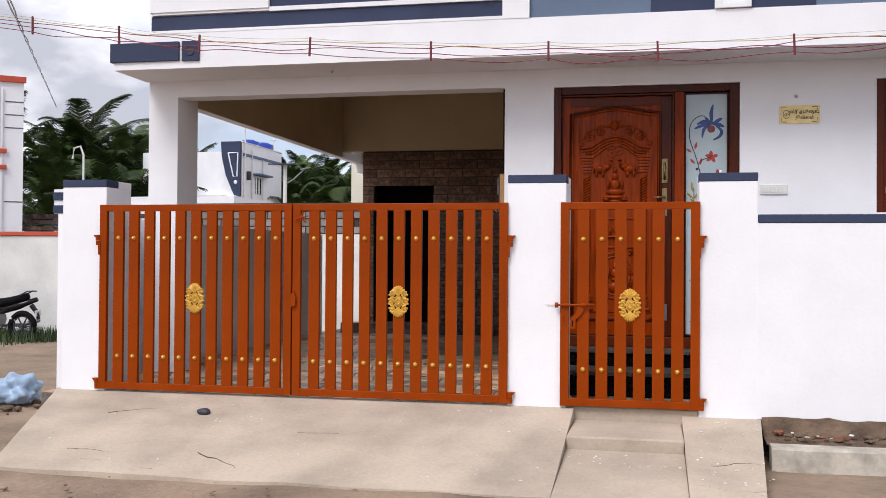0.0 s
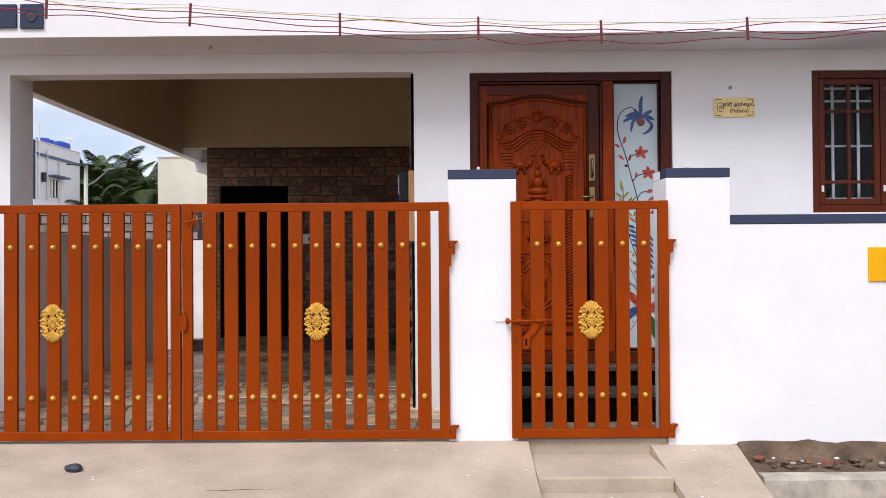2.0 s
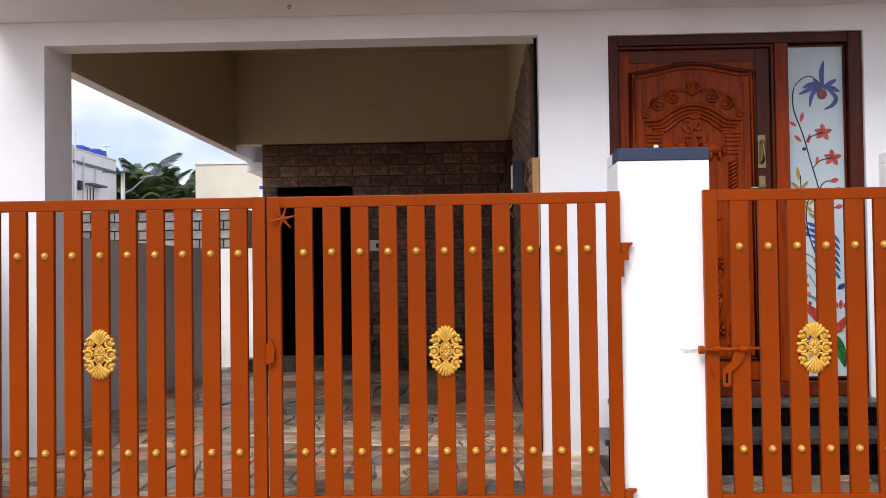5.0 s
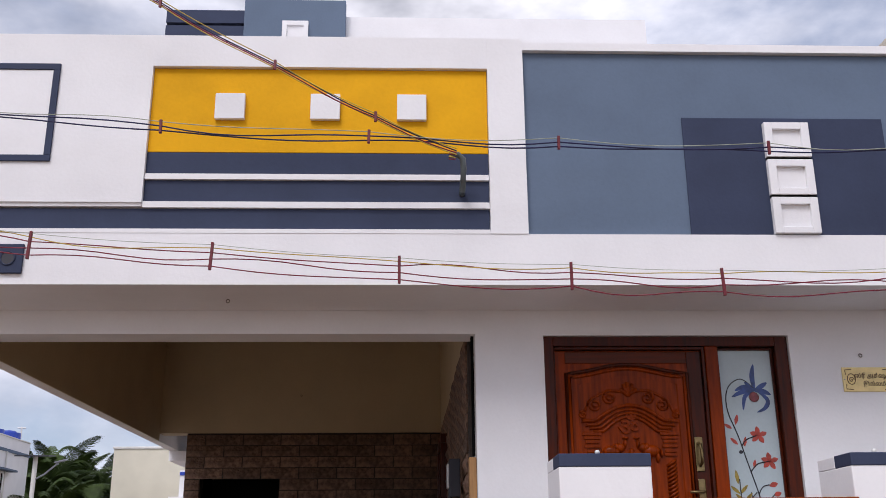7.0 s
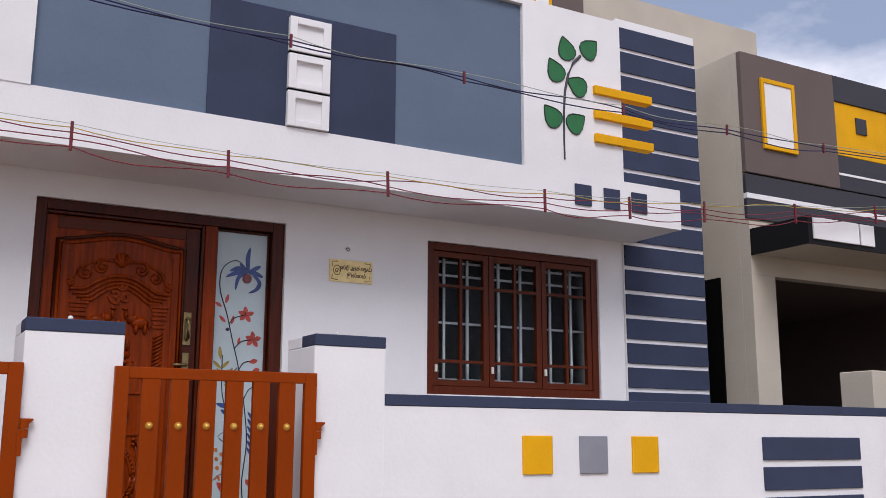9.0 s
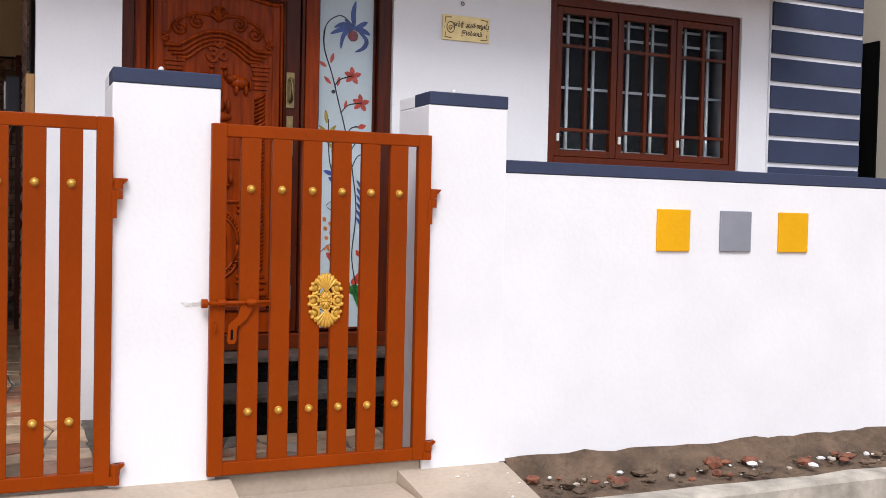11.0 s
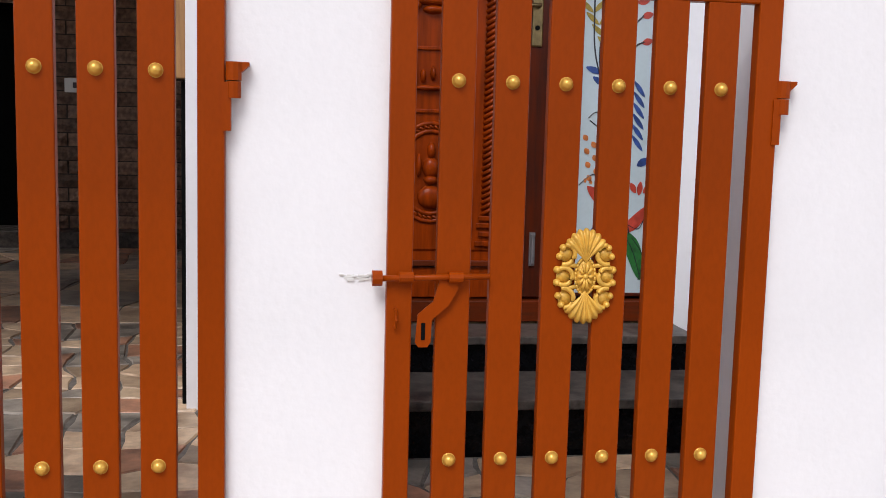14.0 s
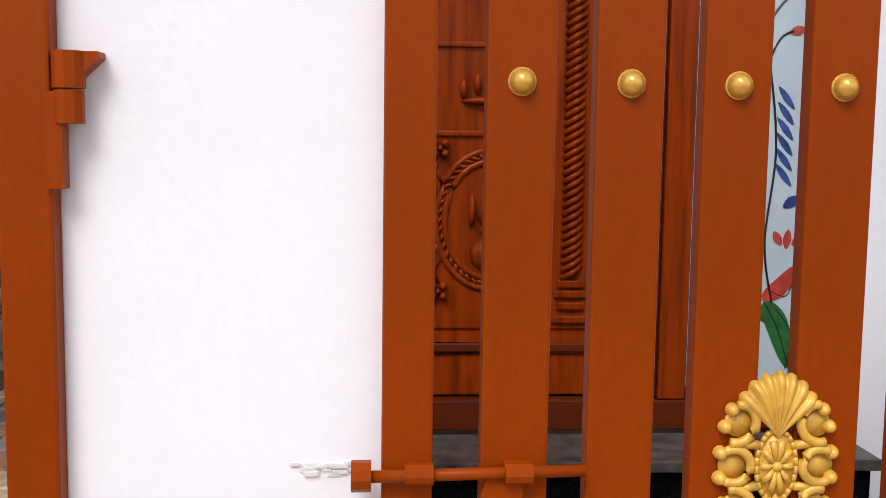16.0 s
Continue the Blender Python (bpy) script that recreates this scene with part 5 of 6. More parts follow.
rubble(60, (-6.4, -4.5, -0.6, 1.6), 0.03, 8, MUD, "litter_heap", "dark litter and clods beside the ramp", lambda x, y: -0.285)
bm = bmesh.new()
bmesh.ops.create_icosphere(bm, subdivisions=2, radius=0.05)
for v in bm.verts:
    v.co = Vector((v.co.x * 1.1, v.co.y * 0.7, v.co.z * 0.55)) * (1 + 0.2 * noise.noise(v.co * 30))
o = part("dark_stone", bm, DARKP)
o.location = (-2.52, -0.45, ramp_z(0, -0.45) + 0.018)
tagged(o, "small dark broken stone on the ramp", "stone")
bm = bmesh.new()
tube(bm, [(4.63, -0.12, -0.13), (4.64, -0.11, 0.0), (4.66, -0.1, 0.05)], 0.014, 6)
tube(bm, [(4.63, -0.1, 0.0), (4.60, -0.12, -0.02), (4.66, -0.1, 0.03)], 0.016, 6)
o = part("guy_rope", bm, material("pink_rope", (0.35, 0.06, 0.12), 0.7, var=0.3, scale=60))
tagged(o, "knotted pink rope tied at the kerb", "rope")
bm = bmesh.new()
tube(bm, [(4.66, -0.1, 0.05), (5.24, -0.1, 1.21), (6.4, -0.1, 3.53)], 0.0035, 5)
tagged(part("guy_wire", bm, material("pale_grey_wire", (0.4, 0.4, 0.38), 0.5, metal=0.4)), "thin pale grey guy wire rising from the kerb", "wire")

# shrinkage cracks in the ramp
bm = bmesh.new()
rnd = random.Random(21)
for x, y, dx, dy, n in ((-3.1, -1.25, 0.05, -0.004, 14), (-2.9, -1.42, 0.06, -0.012, 10), (-2.2, -1.2, 0.05, -0.03, 8), (-1.7, -0.75, 0.07, 0.0, 9), (0.98, -1.0, 0.03, 0.006, 9), (0.9, -1.35, 0.04, -0.004, 10), (-3.25, -0.5, 0.06, 0.03, 8)):
    pts = []
    for i in range(n):
        pts.append((x, y, ramp_z(x, y) - 0.0015 if x < 0.5 else -0.046 + (0.06 - y) * (-0.255 / 2.01)))
        x, y = x + dx * rnd.uniform(0.6, 1.4), y + dy + rnd.uniform(-0.022, 0.022)
    tube(bm, pts, 0.0045, 4, 0.002)
tagged(part("ramp_cracks", bm, MUD), "thin dark cracks in the concrete ramp", "cracks", kind="stuff")

# crumpled bag beside the ramp
bm = bmesh.new()
bmesh.ops.create_icosphere(bm, subdivisions=4, radius=1.0)
for v in bm.verts:
    n1 = noise.noise(v.co * 1.7) * 0.45 + abs(noise.noise(v.co * 4.0)) * 0.35 - abs(noise.noise(v.co * 9.0)) * 0.12
    c = v.co * (0.8 + n1)
    v.co = Vector((c.x * 0.27, c.y * 0.2, max(-0.1, c.z * 0.17)))
o = part("plastic_bag", bm, material("pale_blue_plastic", (0.33, 0.45, 0.60), 0.35, var=0.12, scale=6, bump=0.5, bscale=18), smooth=True)
o.location = (-4.95, 0.85, -0.17)
tagged(o, "crumpled pale blue plastic bag on the ground", "bag")

# ---- neighbouring house ----
nb = thing("neighbour_house", "beige neighbouring house with brown and yellow parapet", "house", at=(5.47, 1.40, -0.3))
NO = Vector((5.47, 1.40, -0.3))


def npart(name, rows, mat, bev=0.0, parent=None, label=""):
    bm = boxes(*[(a - NO.x, b - NO.x, c - NO.y, d - NO.y, e - NO.z, f - NO.z) for a, b, c, d, e, f in rows])
    return part(name, soften(bm, bev, 1) if bev else bm, mat, parent or nb, label)


npart("side_wall", [(5.47, 5.60, 1.52, 10.5, -0.5, 4.56)], BEIGE)
npart("front_pillar", [(5.472, 5.75, 1.40, 1.519, -0.5, 2.53)], BEIGE)
npart("front_beam", [(5.472, 12.0, 1.40, 1.519, 2.531, 3.0)], BEIGE)
npart("parapet", [(5.472, 12.0, 1.45, 1.519, 3.001, 4.56)], BEIGE)
npart("front_wall", [(9.6, 12.0, 1.40, 1.519, -0.5, 2.53)], BEIGE)
npart("carport_back", [(5.601, 12.0, 6.6, 6.7, -0.5, 3.0)], BROWNP)
npart("carport_ceiling", [(5.601, 12.0, 1.52, 6.599, 2.7, 2.8)], BROWNP)
npart("carport_side", [(9.6, 9.8, 1.52, 6.599, -0.5, 2.699)], BROWNP)
npart("floor", [(5.601, 12.0, 0.3, 6.599, -0.5, -0.1)], TILEJ)
npart("brown_panel", [(5.475, 6.685, 1.40, 1.449, 3.44, 4.555)], BROWNP, 0.003)
npart("yellow_panel", [(6.687, 12.0, 1.415, 1.449, 3.775, 4.30)], YELLOW, 0.003)
npart("dark_band", [(6.687, 12.0, 1.40, 1.449, 4.302, 4.555)], DARKP, 0.003)
for z0, z1, x0 in ((3.255, 3.425, 5.475), (3.03, 3.205, 5.475), (3.60, 3.77, 6.69), (3.44, 3.575, 6.69)):
    npart("dark_band", [(x0, 12.0, 1.41, 1.449, z0, z1)], DARKP, 0.003)
npart("white_fillet", [(5.475, 12.0, 1.405, 1.4485, 3.207, 3.253), (6.69, 12.0, 1.405, 1.4485, 3.577, 3.598)], WHITE)
w = npart("framed_niche", [(5.695, 5.735, 1.375, 1.399, 3.68, 4.34), (6.085, 6.125, 1.375, 1.399, 3.68, 4.34), (5.736, 6.084, 1.375, 1.399, 4.30, 4.34), (5.736, 6.084, 1.375, 1.399, 3.68, 3.72)], YELLOW, 0.002)
npart("niche_back", [(5.737, 6.083, 1.385, 1.399, 3.721, 4.299)], WHITE, 0.0, w)
for x in (6.98, 7.5, 8.02):
    npart("dark_square", [(x, x + 0.15, 1.40, 1.414, 4.02, 4.18)], DARKP, 0.003)
c = npart("canopy", [(5.476, 12.0, 0.80, 1.399, 2.700, 2.755)], BEIGE, 0.003)
npart("canopy_fascia", [(5.474, 12.0, 0.78, 0.799, 2.695, 2.925), (5.474, 5.49, 0.80, 1.398, 2.695, 2.925)], material("black_paint", (0.008, 0.008, 0.01), 0.6, spec=0.2), 0.0, c)
npart("white_plate", [(5.52, 6.07, 0.762, 0.779, 2.735, 2.915)], WHITE, 0.003, c)
npart("white_plate", [(6.09, 6.26, 0.762, 0.779, 2.735, 2.915)], WHITE, 0.003, c)
npart("roof_room", [(5.5, 8.1, 7.10, 8.3, 3.5, 8.05)], BEIGE)
npart("roof_room_panel", [(6.55, 8.1, 7.02, 7.099, 6.5, 8.28)], BROWNP, 0.004)
npart("roof_room_band", [(5.5, 6.549, 7.04, 7.099, 8.02, 8.20), (5.5, 6.549, 7.04, 7.099, 7.80, 7.97), (5.5, 6.549, 7.04, 7.099, 7.55, 7.75)], DARKP, 0.003)
w = npart("roof_niche", [(7.12, 7.17, 6.99, 7.019, 7.3, 7.95), (7.42, 7.47, 6.99, 7.019, 7.3, 7.95), (7.171, 7.419, 6.99, 7.019, 7.90, 7.95)], YELLOW, 0.002)
npart("niche_back", [(7.172, 7.418, 7.0, 7.019, 7.3, 7.899)], WHITE, 0.0, w)
npart("roof_wall", [(8.101, 12.19, 7.3, 7.5, 3.5, 8.36)], BEIGE)
# added near-black panel on the closed side wall, standing for the dark gap
npart("dark_gap_panel", [(5.455, 5.469, 1.76, 2.9, -0.3, 2.55)], DARK)
npart("boundary_pillar", [(5.62, 6.05, 0.40, 0.70, -0.5, 1.66)], BEIGE, 0.006)
npart("boundary_wall", [(6.201, 12.0, 0.05, 0.25, -0.5, 1.2)], BEIGE, 0.004)

# ---- houses, walls and trees on the far side ----
def bearing(az, d):
    """A place d metres from the lane's near end, az degrees to the right of the view into the plot."""
    return 0.5 + d * math.sin(radians(az)), -6.9 + d * math.cos(radians(az))


# house with red trim
hx, hy = -13.6, 13.2
t = thing("white_red_house", "white house with red trim bands and grooves", "house", at=(hx, hy, -0.3))
part("wall", boxes((-8, 0, 0, 7, 0, 5.45)), WHITE, t)
part("cornice", soften(boxes((-8.02, 0.05, -0.06, -0.001, 5.36, 5.50)), 0.01), REDP, t)
for z in (3.35, 3.72):
    part("red_band", soften(boxes((-8.02, -0.35, -0.08, -0.001, z, z + 0.10)), 0.01), REDP, t)
for i in range(4):
    part("flute", soften(boxes((-0.75 + 0.09 * i, -0.71 + 0.09 * i, -0.05, -0.001, 0.2, 6.4 if i < 3 else 5.2)), 0.005), WHITE, t)
for z in (4.9, 4.6, 4.3, 2.6):
    part("groove", boxes((-0.4, 0.002, -0.006, -0.001, z, z + 0.025)), PVC, t)
# long low wall with red coping
t.rotation_euler = (0, 0, radians(38))
structure("wall_lane", boxes((-34, -8.9, 7.8, 8.0, -0.5, 1.40)), OFFWHITE, "weathered white lane wall", "wall")
structure("wall_lane_coping", soften(boxes((-34, -8.88, 7.77, 8.03, 1.402, 1.47)), 0.01), REDP, "red painted coping of the lane wall", "coping")

# house with the pierced slate panel
t = thing("blue_trim_house", "white house with slate panel and side window", "house", at=(-15.5, 30.0, -0.6))
part("wall", boxes((-0.9, 0, 0, 4.25, 0, 6.32), (-4.5, -0.901, 0.25, 4.25, 0, 6.0)), WHITE, t)
bm = bmesh.new()
prism(bm, [(-0.88, 6.36), (-0.84, 5.75), (-0.66, 5.0), (-0.42, 4.45), (-0.30, 4.2), (-0.04, 4.15), (-0.04, 6.36)], -0.12, -0.002)
p = part("slate_panel", bm, SLATE, t)
bm = bmesh.new()
tube(bm, [(-0.56, -0.13, 5.9), (-0.14, -0.13, 5.9), (-0.17, -0.13, 4.95), (-0.33, -0.13, 4.95), (-0.56, -0.13, 5.9)], 0.028, 6)
part("white_outline", bm, WHITE, p)
bm = bmesh.new()
dome(bm, -0.24, -0.12, 4.72, 0.08, 0.03)
part("white_dot", bm, WHITE, p)
part("roof_edge", rbox(-0.92, 0.03, -0.04, 4.27, 6.322, 6.37, 0.01), OFFWHITE, t)
part("base", boxes((-0.7, 0.02, -0.35, -0.001, 0, 4.12)), WHITE, t)
for i in range(4):
    part("slate_band", boxes((-1.9, -0.702, -0.38, 0.24, 3.28 + 0.24 * i, 3.41 + 0.24 * i)), SLATE, t)
part("plinth", boxes((-1.9, -0.703, -0.34, 0.23, 0, 4.2)), WHITE, t)
part("cornice_band", boxes((0.001, 0.06, 0.02, 4.25, 5.80, 5.90)), GREYBLUE, t)
w = part("window", boxes((0.001, 0.02, 1.30, 1.98, 4.35, 5.02)), DARK, t)
part("window_frame", soften(boxes((0.021, 0.05, 1.30, 1.42, 4.35, 5.02), (0.021, 0.05, 1.58, 1.70, 4.35, 5.02), (0.021, 0.05, 1.88, 1.98, 4.35, 5.02)), 0.004, 1), WHITE, w)
part("sunshade", rbox(0.001, 0.32, 1.05, 2.5, 5.1, 5.17, 0.01), GREYBLUE, t)
part("wall_lamp", rbox(0.001, 0.14, 0.42, 0.6, 4.85, 5.2, 0.02), DARKP, t)
for y, z in ((0.13, 6.95), (0.88, 6.1), (2.01, 5.8)):
    bm = bmesh.new()
    tube(bm, [(0.05, y, 2.0), (0.05, y, z)], 0.03, 6)
    part("pipe", bm, PLASTIC, t)
BLUET = material("blue_tank_plastic", (0.02, 0.06, 0.42), 0.4, var=0.1)
for x, y in ((-16.35, 32.6), (-16.15, 33.7)):
    bm = bmesh.new()
    bmesh.ops.create_cone(bm, cap_ends=True, segments=20, radius1=0.46, radius2=0.44, depth=0.30)
    bmesh.ops.translate(bm, verts=bm.verts, vec=(0, 0, 0.15))
    o = thing("water_tank", "blue plastic roof water tank", "water tank", "roof tanks", at=(x, y, 5.765))
    part("barrel", bm, BLUET, o)
    bm = bmesh.new()
    bmesh.ops.create_cone(bm, cap_ends=True, segments=20, radius1=0.34, radius2=0.24, depth=0.08)
    bmesh.ops.translate(bm, verts=bm.verts, vec=(0, 0, 0.341))
    part("lid", bm, BLUET, o)
bm = bmesh.new()
tube(bm, [(-15.8, 34.0, 5.76), (-15.8, 34.0, 6.35)], 0.03, 6)
tube(bm, [(-15.95, 34.0, 6.3), (-15.65, 34.0, 6.3)], 0.025, 6)
tagged(part("vent_pipe", bm, PLASTIC), "white vent pipe beside the roof tanks", "pipe")
bm = boxes((-9.35, -7.9, 15.0, 16.2, 1.76, 1.80))
for i in range(10):
    tube(bm, [(-9.28 + 0.145 * i, 14.99, 1.80), (-9.28 + 0.145 * i, 16.21, 1.80)], 0.028, 6)
t = thing("sheet_shed", "low shed with red sheet roof", "shed")
part("sheet_roof", bm, REDP, t)
part("wall", boxes((-9.3, -7.95, 15.05, 16.1, -0.5, 1.759)), OFFWHITE, t)

# cream house and its white outbuilding
t = thing("cream_house", "cream house with flat roof beyond the plot", "house", at=(-12.9, 36.3, -1.1))
t.scale = (1.6, 1.6, 1.6)
part("wall", boxes((0, 3.4, 0, 5, 0, 4.28)), material("pale_cream_paint", (0.68, 0.64, 0.52), 0.8, var=0.05, scale=1.5), t)
part("roof_edge", rbox(-0.03, 3.43, -0.03, 5.03, 4.282, 4.34, 0.01), OFFWHITE, t)
part("outbuilding", boxes((2.0, 6.5, -1.4, -0.01, 0, 3.62)), WHITE, t)
part("blue_stripe", boxes((2.0, 6.5, -1.42, -1.401, 3.50, 3.58)), BLUET, t)
part("ledge", rbox(1.8, 6.5, -1.6, -1.421, 2.9, 3.0, 0.01), WHITE, t)
w = part("window", boxes((2.5, 3.6, -1.43, -1.401, 2.3, 2.85)), STEEL, t)
part("window_bar", boxes((3.03, 3.07, -1.45, -1.431, 2.3, 2.85)), WHITE, w)

# solar street lamp
t = thing("solar_street_lamp", "white pole street lamp with solar panel", "street lamp", at=(-13.68, 30.0, -0.3))
bm = bmesh.new()
tube(bm, [(0, 0, 0), (0, 0, 5.1)], 0.075, 10)
part("pole", bm, PLASTIC, t)
o = part("solar_panel", rbox(-0.6, 0.55, -0.35, 0.35, -0.025, 0.025, 0.006), DARKP, t)
o.location, o.rotation_euler = (0, 0, 5.13), (radians(6), radians(1), 0)
bm = bmesh.new()
tube(bm, [(0.05, 0, 4.35), (0.35, -0.05, 4.5), (0.8, -0.08, 4.88)], 0.028, 6)
part("lamp_arm", bm, GREYSQ, t)
o = part("lamp_head", rbox(-0.18, 0.22, -0.08, 0.08, -0.02, 0.02, 0.008), GREYSQ, t)
o.location, o.rotation_euler = (0.85, -0.08, 4.93), (0, radians(-14), 0)
# pole lamp on the other side
lx, ly = bearing(-32.0, 30)
bm = bmesh.new()
tube(bm, [(lx, ly, -0.3), (lx, ly, 4.0), (lx - 0.1, ly, 4.25), (lx - 0.3, ly, 4.2), (lx - 0.35, ly, 3.9)], 0.028, 6)
tagged(part("lamp_post", bm, PLASTIC), "thin pale lamp post with curved top", "street lamp")

# rough brick wall beyond the plot, tiled roof and banded wall
BRICKG = material("grey_brick", (0.27, 0.25, 0.23), 0.9, var=0.2, scale=8, bump=0.6, rand=0.35)
t = tagged(part("wall_brick", boxes((-8.6, -4.6, 10.6, 10.8, -0.5, 2.1), (-4.599, -3.0, 10.62, 10.8, -0.5, 1.75)), CLADJ), "unplastered grey brick boundary wall", "wall", kind="structure")
brick_me = mesh_of("brick", boxes((0, 0.36, -0.02, 0, 0, 0.12)), BRICKG)
rnd = random.Random(12)
for r in range(7):
    for k in range(11):
        if -8.6 + 0.38 * k + 0.19 * (r % 2) > -4.98:
            continue
        o = new("brick", brick_me)
        o.parent, o.location = t, (-8.6 + 0.38 * k + 0.19 * (r % 2), 10.598 - 0.01 * rnd.random(), 1.10 + 0.142 * r)
TILER = material("old_roof_tile", (0.11, 0.06, 0.045), 0.85, var=0.3, scale=9, bump=0.8)
tx, ty = bearing(-33.5, 24)
t = thing("tiled_hut", "low hut with old clay tile roof", "hut", at=(tx, ty, -0.3))
part("wall", boxes((-1.5, 2.5, 0, 3, 0, 1.7)), OFFWHITE, t)
bm = bmesh.new()
for i in range(14):
    for s, y0 in ((0, -0.4), (1, -0.05), (2, 0.3), (3, 0.65), (4, 1.0)):
        z = 1.65 + 0.16 * s
        x = -1.8 + 0.33 * i
        prism(bm, [(x, z), (x + 0.30, z), (x + 0.25, z + 0.09), (x + 0.05, z + 0.09)], y0, y0 + 0.42)
part("tile_roof", bm, TILER, t)
bx, by = bearing(-33.2, 34)
t = thing("banded_wall", "white wall with slate bands among the trees", "wall", at=(bx, by, -0.3))
part("wall", boxes((-0.2, 1.0, 0, 0.2, 0, 3.55)), WHITE, t)
for i in range(5):
    part("band", boxes((-0.22, 1.0, -0.03, -0.001, 3.20 - 0.42 * i, 3.45 - 0.42 * i)), SLATE, t)
bx, by = bearing(-28.4, 30)
t = thing("small_white_house", "small white house with two square windows", "house", at=(bx, by, -0.3))
part("wall", boxes((-1.2, 2.6, 0, 3, 0, 3.15)), WHITE, t)
for x in (-0.75, -0.1):
    w = part("window", boxes((x, x + 0.36, -0.03, -0.001, 2.45, 2.85)), GREYSQ, t)
    part("window_frame", boxes((x - 0.06, x, -0.06, -0.001, 2.39, 2.91), (x + 0.36, x + 0.42, -0.06, -0.001, 2.39, 2.91), (x + 0.001, x + 0.359, -0.06, -0.031, 2.85, 2.91), (x + 0.001, x + 0.359, -0.06, -0.031, 2.39, 2.449)), WHITE, w)

# ---- palms and bushes ----
PALM = material("palm_leaf", (0.050, 0.078, 0.018), 0.6, spec=0.15, var=0.3, scale=2.0, bump=0.1, color2=(0.014, 0.026, 0.007), rand=0.3)
PALM_Y = material("palm_leaf_yellowing", (0.12, 0.13, 0.04), 0.5, var=0.3, scale=2.0, bump=0.1, color2=(0.06, 0.07, 0.02))
BARK = material("palm_bark", (0.12, 0.10, 0.08), 0.9, var=0.3, scale=6, bump=0.8)
BUSH = material("bush_leaf", (0.045, 0.085, 0.018), 0.6, var=0.3, scale=1.2, bump=0.1, color2=(0.02, 0.04, 0.01))


def frond(bm, az, rise, length, droop, rnd):
    """An arching rachis with two rows of narrow hanging leaflets."""
    n = 22
    c, s = math.cos(az), math.sin(az)
    prev = None
    hang = rnd.uniform(0.35, 0.75)
    for i in range(n + 1):
        f = i / n
        r = length * (math.cos(rise) * f + 0.30 * math.sin(rise) * f * f)
        z = length * (f * math.sin(rise) - droop * f * f * f)
        p = Vector((r * c, r * s, z))
        if prev is not None:
            d = (p - prev).normalized()
            side = d.cross(Vector((0, 0, 1))).normalized()
            q = 0.035 * (1 - f) + 0.008
            a = [bm.verts.new(v) for v in (prev - side * q, prev + side * q, p + side * q, p - side * q)]
            bm.faces.new(a)
            ll = length * 0.21 * math.sin(math.pi * min(1, 0.22 + 0.74 * f)) ** 0.6 + 0.06
            for k in (1, -1):
                for h in (0.2, 0.5, 0.8) if f > 0.12 else ():
                    b = prev.lerp(p, h)
                    out = (side * k * 0.62 + d * 0.60).normalized()
                    g = Vector((0, 0, -1)) * hang * rnd.uniform(0.6, 1.3)
                    mid = b + out * ll * 0.5 + g * ll * 0.14
                    tip = b + out * ll * 0.85 * rnd.uniform(0.85, 1.1) + g * ll * 0.6
                    w = d * 0.026
                    v = [bm.verts.new(x) for x in (b - w, b + w, mid + w, mid - w)]
                    bm.faces.new(v)
                    e = bm.verts.new(tip)
                    bm.faces.new((v[3], v[2], e))
        prev = p


def palm(name_label, height, seed, length=4.2, count=30):
    rnd = random.Random(seed)
    t = thing("coconut_palm", name_label, "palm tree", "coconut palms")
    lean = rnd.uniform(-0.8, 0.8)
    pts = [(lean * math.sin(1.2 * f), 0.2 * f, height * f) for f in (i / 10 for i in range(11))]
    bm = bmesh.new()
    tube(bm, pts, 0.2, 8, 0.13)
    part("trunk", bm, BARK, t)
    top = Vector(pts[-1])
    bm, bm2 = bmesh.new(), bmesh.new()
    for i in range(count):
        rise = radians(88 - 105 * (i / count) + rnd.uniform(-9, 9))
        old = i > count - 9 and i % 2
        frond(bm2 if old else bm, i * 2.4 + rnd.uniform(-0.4, 0.4), rise, length * rnd.uniform(0.75, 1.1), rnd.uniform(0.18, 0.5), rnd)
    for b in (bm, bm2):
        bmesh.ops.translate(b, verts=b.verts, vec=top)
    part("crown", bm, PALM, t)
    part("dry_frond", bm2, PALM_Y, t)
    return t


base = [palm("coconut palm with dense dark green crown", 5.4, 1), palm("coconut palm with drooping yellowing fronds", 2.3, 2), palm("coconut palm with wind-blown fronds", 4.0, 5)]
spots = [(-31.6, 45, 0, 0.4), (-30.0, 44, 2, 1.7), (-28.3, 49, 2, 2.6), (-33.6, 44, 2, 0.9), (-32.2, 38, 1, 3.1), (-29.9, 41, 1, 5.0), (-27.2, 50, 2, 4.0), (-34.6, 52, 1, 1.0), (-29.4, 52, 0, 2.2),
         (-20.6, 50, 2, 0.2), (-19.3, 53, 2, 2.0), (-18.2, 52, 1, 1.2), (-20.0, 46, 1, 4.1), (-18.6, 48, 1, 5.2), (-17.4, 56, 2, 3.0), (-14.9, 74, 2, 2.2), (-24.4, 58, 2, 3.3), (-36.5, 46, 0, 5.5), (-16.4, 72, 2, 4.0)]
for az, d, k, turn in spots:
    x, y = bearing(az, d)
    copy_thing(base[k], Matrix.Translation((x, y, -0.35)) @ Matrix.Rotation(turn, 4, "Z"))
for b, (az, d) in zip(base, ((-31.9, 56), (-31.0, 38), (-19.9, 56))):
    x, y = bearing(az, d)
    b.location = (x, y, -0.35)


